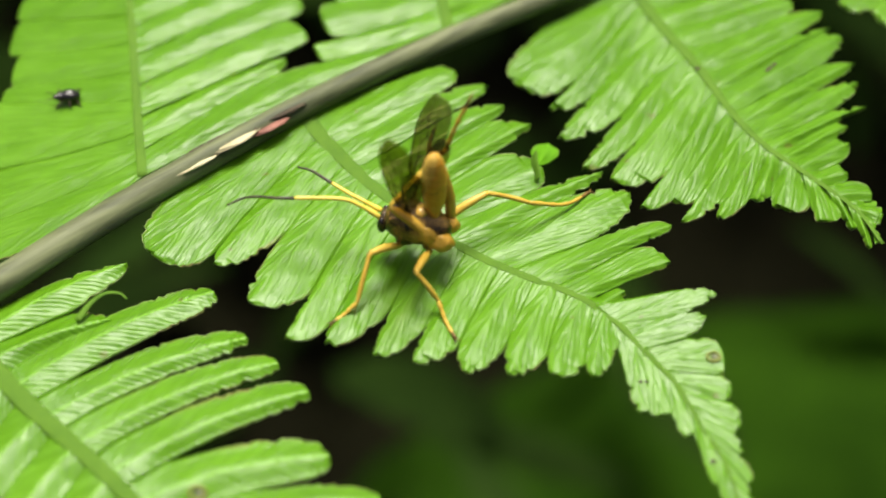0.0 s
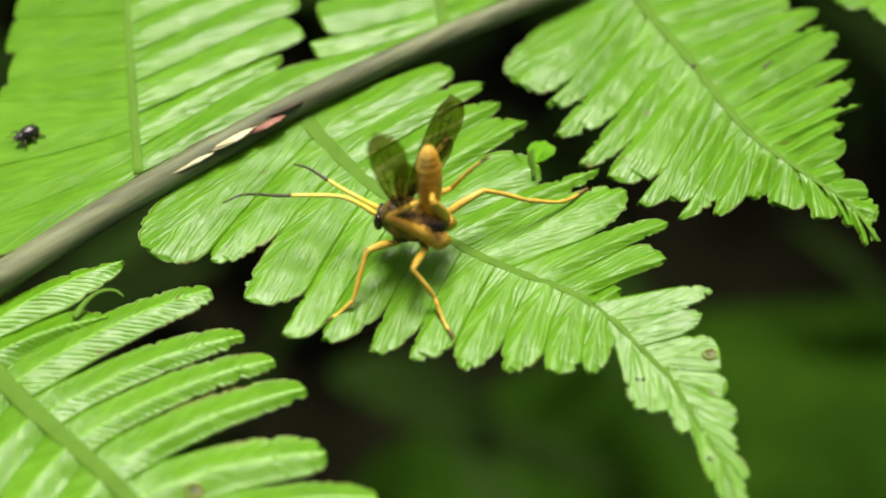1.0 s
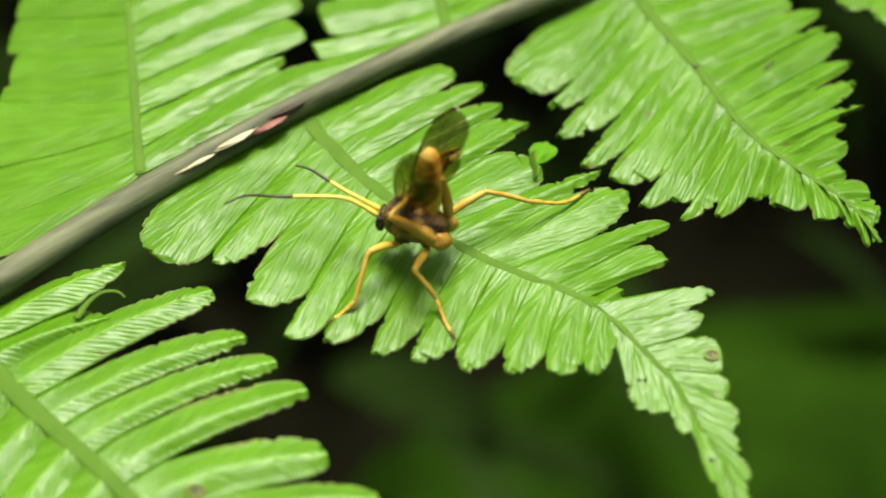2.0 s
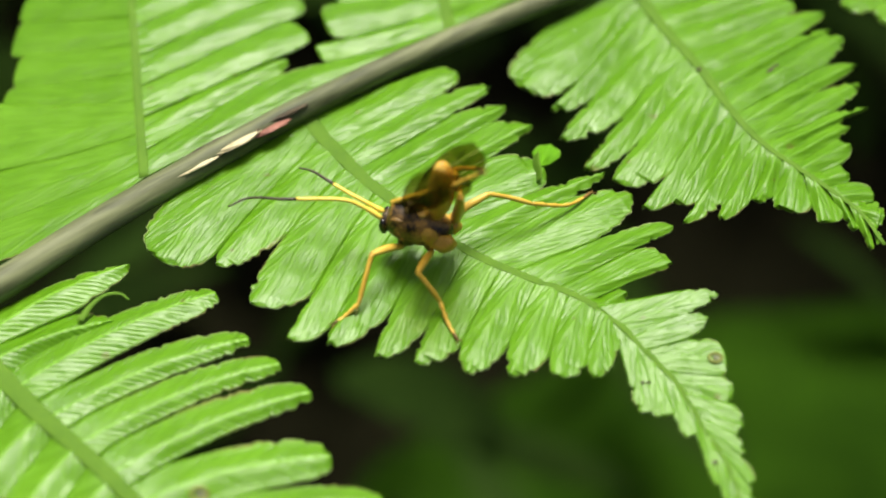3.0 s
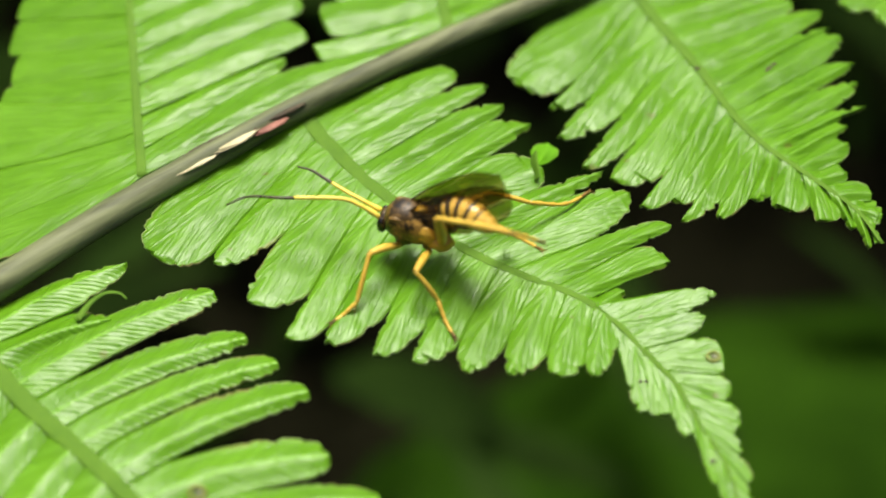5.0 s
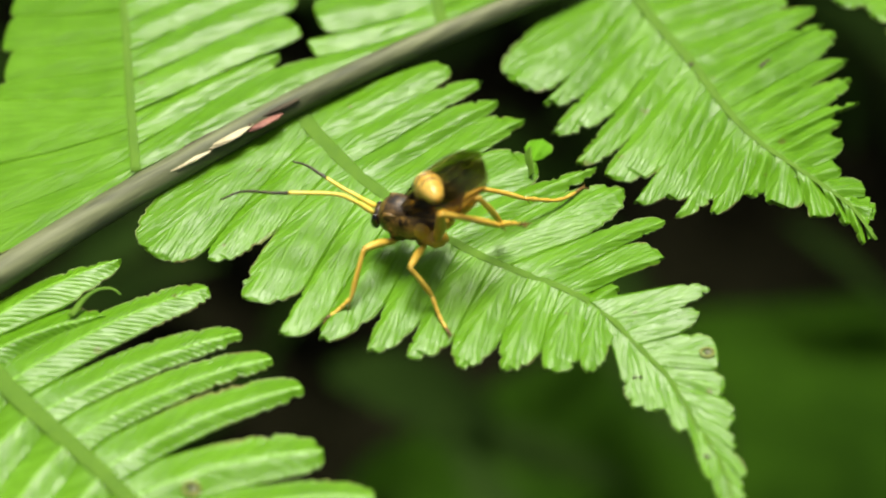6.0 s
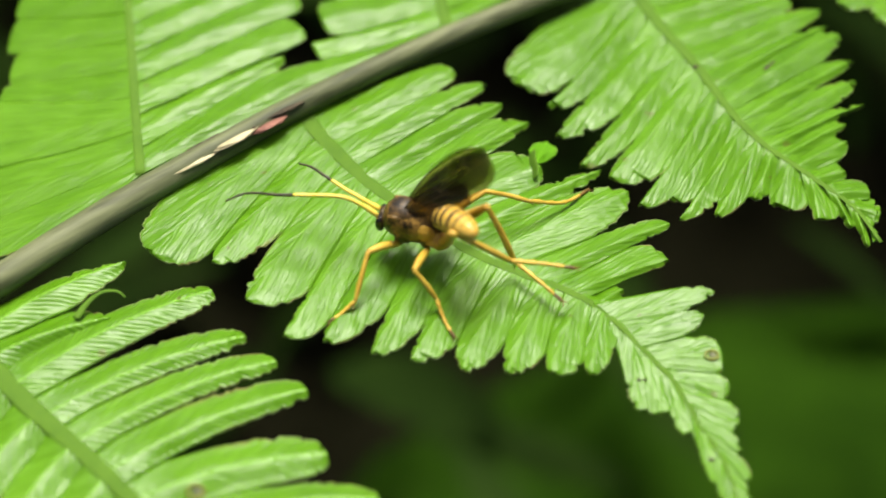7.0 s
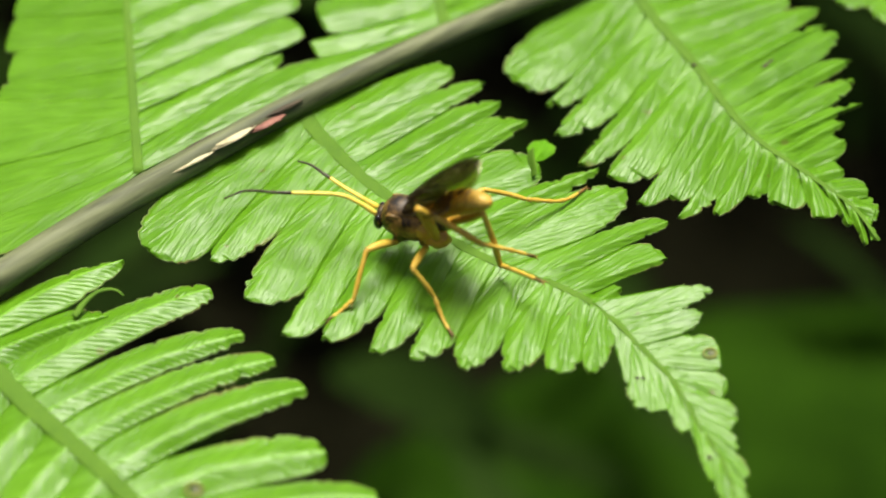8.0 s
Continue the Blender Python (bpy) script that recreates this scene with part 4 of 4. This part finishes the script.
ABDOMEN = [
    (0.0, -77, 70, 103, 90, -45, -24), (0.2, -58, 70, -58, 80, -38, -30), (0.5, -67, 73, -67, 83, -39, -30),
    (0.7, 170, 50, 170, 30, -65, -65), (1.0, -70, 69, -70, 79, -44, -34), (1.2, -59, 64, -59, 74, -44, -35),
    (1.5, -51, 70, -51, 80, -36, -29), (1.7, -62, 69, -62, 79, -41, -32), (2.8, -66, 74, -66, 84, -38, -29),
    (3.0, -141, 80, -141, 90, -41, -25), (3.2, 167, 59, 167, 49, -9, -20), (3.5, 155, 69, 155, 59, 50, 48), (3.7, 166, 63, 156, 26, 40, 30),
    (4.0, 183, 51, 156, -16, 26, 14), (4.5, 201, 55, 139, -2, 43, 10), (4.7, 185, 50, 150, -15, 30, 14),
    (5.8, -41, 87, 139, 13, 50, 2), (6.0, -58, 66, 122, 14, 50, -12), (6.2, -44, 81, 136, 19, 50, 1), (6.3, 100, 68, 136, 10, 32, 1),
    (6.4, 135, 40, 135, 0, 12, 0), (6.5, 134, 35, 134, 5, 5, -1), (6.6, 127, 43, 127, 13, 7, -8),
    (6.7, 132, 62, 132, 22, 50, -3), (6.8, 154, 31, 154, -9, 17, 11), (7.0, 141, 47, 141, 17, 27, 4),
    (7.1, 149, 17, 149, 7, 9, 8), (7.2, 170, 44, 153, 20, -63, -63), (7.3, 179, 40, 165, 9, -56, -59),
    (7.5, 179, 44, 164, 18, -53, -61), (8.0, 182, 53, 164, 25, -41, -49),
]
NEAR_WING = [
    (0.0, 12, 78, -121), (0.2, 121, 83, 159), (0.5, 221, 61, 56), (0.7, -176, 30, 84), (1.0, 9, 73, -104),
    (1.2, 95, 78, 162), (1.5, 98, 75, 171), (1.7, 102, 81, 159), (2.8, 120, 73, 153), (3.0, 125, 72, 150),
    (3.2, -168, 44, 56), (3.5, -166, 47, 39), (4.0, -166, 26, 53), (4.5, -168, 27, 54), (4.7, -168, 27, 54),
    (5.8, -165, 41, 34), (6.0, -163, 47, 32), (6.2, -156, 48, 11), (6.4, -42, 65, -60), (6.5, -154, 49, 43),
    (6.6, -161, 50, 75), (6.7, 150, 75, 123), (6.8, 153, 85, 135), (7.0, -154, 47, 37), (7.1, -95, 86, 45),
    (7.15, -130, 57, 13), (7.2, 191, 44, 4), (7.3, 192, 42, 15), (7.5, 193, 44, 13), (8.0, 196, 48, 0),
]
FAR_WING = [
    (0.0, -91, 55, -29), (0.2, -180, 64, 66), (0.5, -160, 63, 81), (0.7, -148, 34, 93), (1.0, -105, 48, 59),
    (1.1, -110, 40, 22), (1.2, -119, 36, -12), (1.5, -103, 36, -36), (1.7, -105, 53, -15),
    (2.8, -158, 66, 45), (3.0, -171, 64, 66), (3.2, -187, 54, 92), (3.5, -172, 60, 99), (4.0, -182, 41, 83),
    (4.5, -189, 47, 82), (4.7, -184, 43, 80), (5.8, 184, 49, 56), (6.0, -174, 54, 50), (6.2, -163, 53, 18),
    (6.4, -171, 62, 60), (6.5, -168, 56, 48), (6.6, 178, 58, 120), (6.7, -164, 55, 72), (6.8, -118, 55, -3),
    (7.0, -167, 54, 37), (7.1, -176, 60, 75), (7.15, -173, 51, 26), (7.2, 180, 43, -15), (7.3, 181, 40, -11),
    (7.5, 181, 42, -11), (8.0, 184, 48, -12),
]

BEETLE = [
    (0.0, -44.0, 23.1, 190), (0.2, -44.0, 22.9, 190), (0.4, -44.0, 22.6, 195), (0.5, -44.1, 22.1, 205),
    (0.6, -44.8, 21.2, 225), (0.7, -45.1, 20.3, 230), (0.8, -45.3, 19.2, 230), (0.9, -46.0, 18.6, 225),
    (1.0, -47.3, 17.3, 220), (1.1, -48.0, 16.7, 215), (1.2, -48.5, 14.6, 225), (1.3, -48.9, 14.5, 225),
    (1.5, -49.1, 14.3, 225), (1.7, -49.1, 14.1, 225), (2.1, -55.5, 9.5, 200), (2.5, -64.0, 6.0, 200),
    (8.0, -64.0, 6.0, 200),
]


def aim(heading, rise):
    h, e = radians(heading), radians(rise)
    return Vector((math.cos(h) * math.cos(e), math.sin(h) * math.cos(e), math.sin(e)))


def turned(place, d, rest):
    """A part built along +x, whose rest direction is rest, turned the shortest way to d."""
    first = Matrix.Rotation(math.pi, 3, "Z").to_quaternion() if rest.x < 0 else Vector((1, 0, 0)).rotation_difference(rest)
    q = rest.rotation_difference(d) @ first
    return Matrix.LocRotScale(Vector(place) * MM, q, None)


def motions():
    for side, rows in (("near", NEAR_LEG), ("far", FAR_LEG)):
        thigh, shin, foot = [], [], []
        for t, h1, e1, h2, e2, h3, e3 in rows:
            hip = HIPS[side]
            knee = hip + aim(h1, e1) * FEMUR
            ankle = knee + aim(h2, e2) * TIBIA
            thigh.append((t, turned(hip, aim(h1, e1), Vector((0, 0, 1)))))
            shin.append((t, turned(knee, aim(h2, e2), Vector((-1, 0, 0)))))
            foot.append((t, turned(ankle, aim(h3, e3), Vector((-1, 0, 0)))))
        walk(PARTS["femur_" + side], thigh)
        walk(PARTS["tibia_" + side], shin)
        walk(PARTS["foot_" + side], foot)
    rows = {k: [] for k in range(len(SEGMENTS))}
    for t, h1, e1, h2, e2, s1, s2 in ABDOMEN:
        place, first, last = WAIST.copy(), aim(h1, e1), aim(h2, e2)
        for k, (length, *_) in enumerate(SEGMENTS):
            x = min(1.0, max(0.0, (k - 0.5) / 6))
            x = x * x * (3 - 2 * x)
            d = first.slerp(last, x, first)
            rows[k].append((t, turned(place, d, Vector((-1, 0, 0))) @ pose(0, 0, 0, s1 + (s2 - s1) * x)))
            place = place + d * (length - 0.03)
    for k, keys in rows.items():
        walk(PARTS["segment", k], keys)
    for side, rows in (("near", NEAR_WING), ("far", FAR_WING)):
        walk(PARTS["wing_" + side], [(t, Matrix.Translation(HINGES[side] * MM) @ pose(0, 0, 0, 0, 0, h) @ pose(0, 0, 0, 0, -e, 0) @ pose(0, 0, 0, r, 0, 0)) for t, h, e, r in rows])
    for side, lift in (("near", 1.0), ("far", 1.6)):
        horn = PARTS["antenna_" + side]
        base = horn.location.copy()
        walk(horn, [(t, Matrix.Translation(base) @ pose(0, 0, 0, 0, -a * 0.5 * lift, a * lift)) for t, a in ((0.0, 0), (4.7, 0), (5.8, -1), (6.2, -2), (6.5, -6), (7.0, -2), (8.0, -2.7))])
    walk(beetle, [(t, FROND_POSE @ pose(x * MM, y * MM, (0.13 * (x + 35.5 + 0.19 * (y - 20)) + 0.05) * MM, 0, -7, turn)) for t, x, y, turn in BEETLE])


motions()
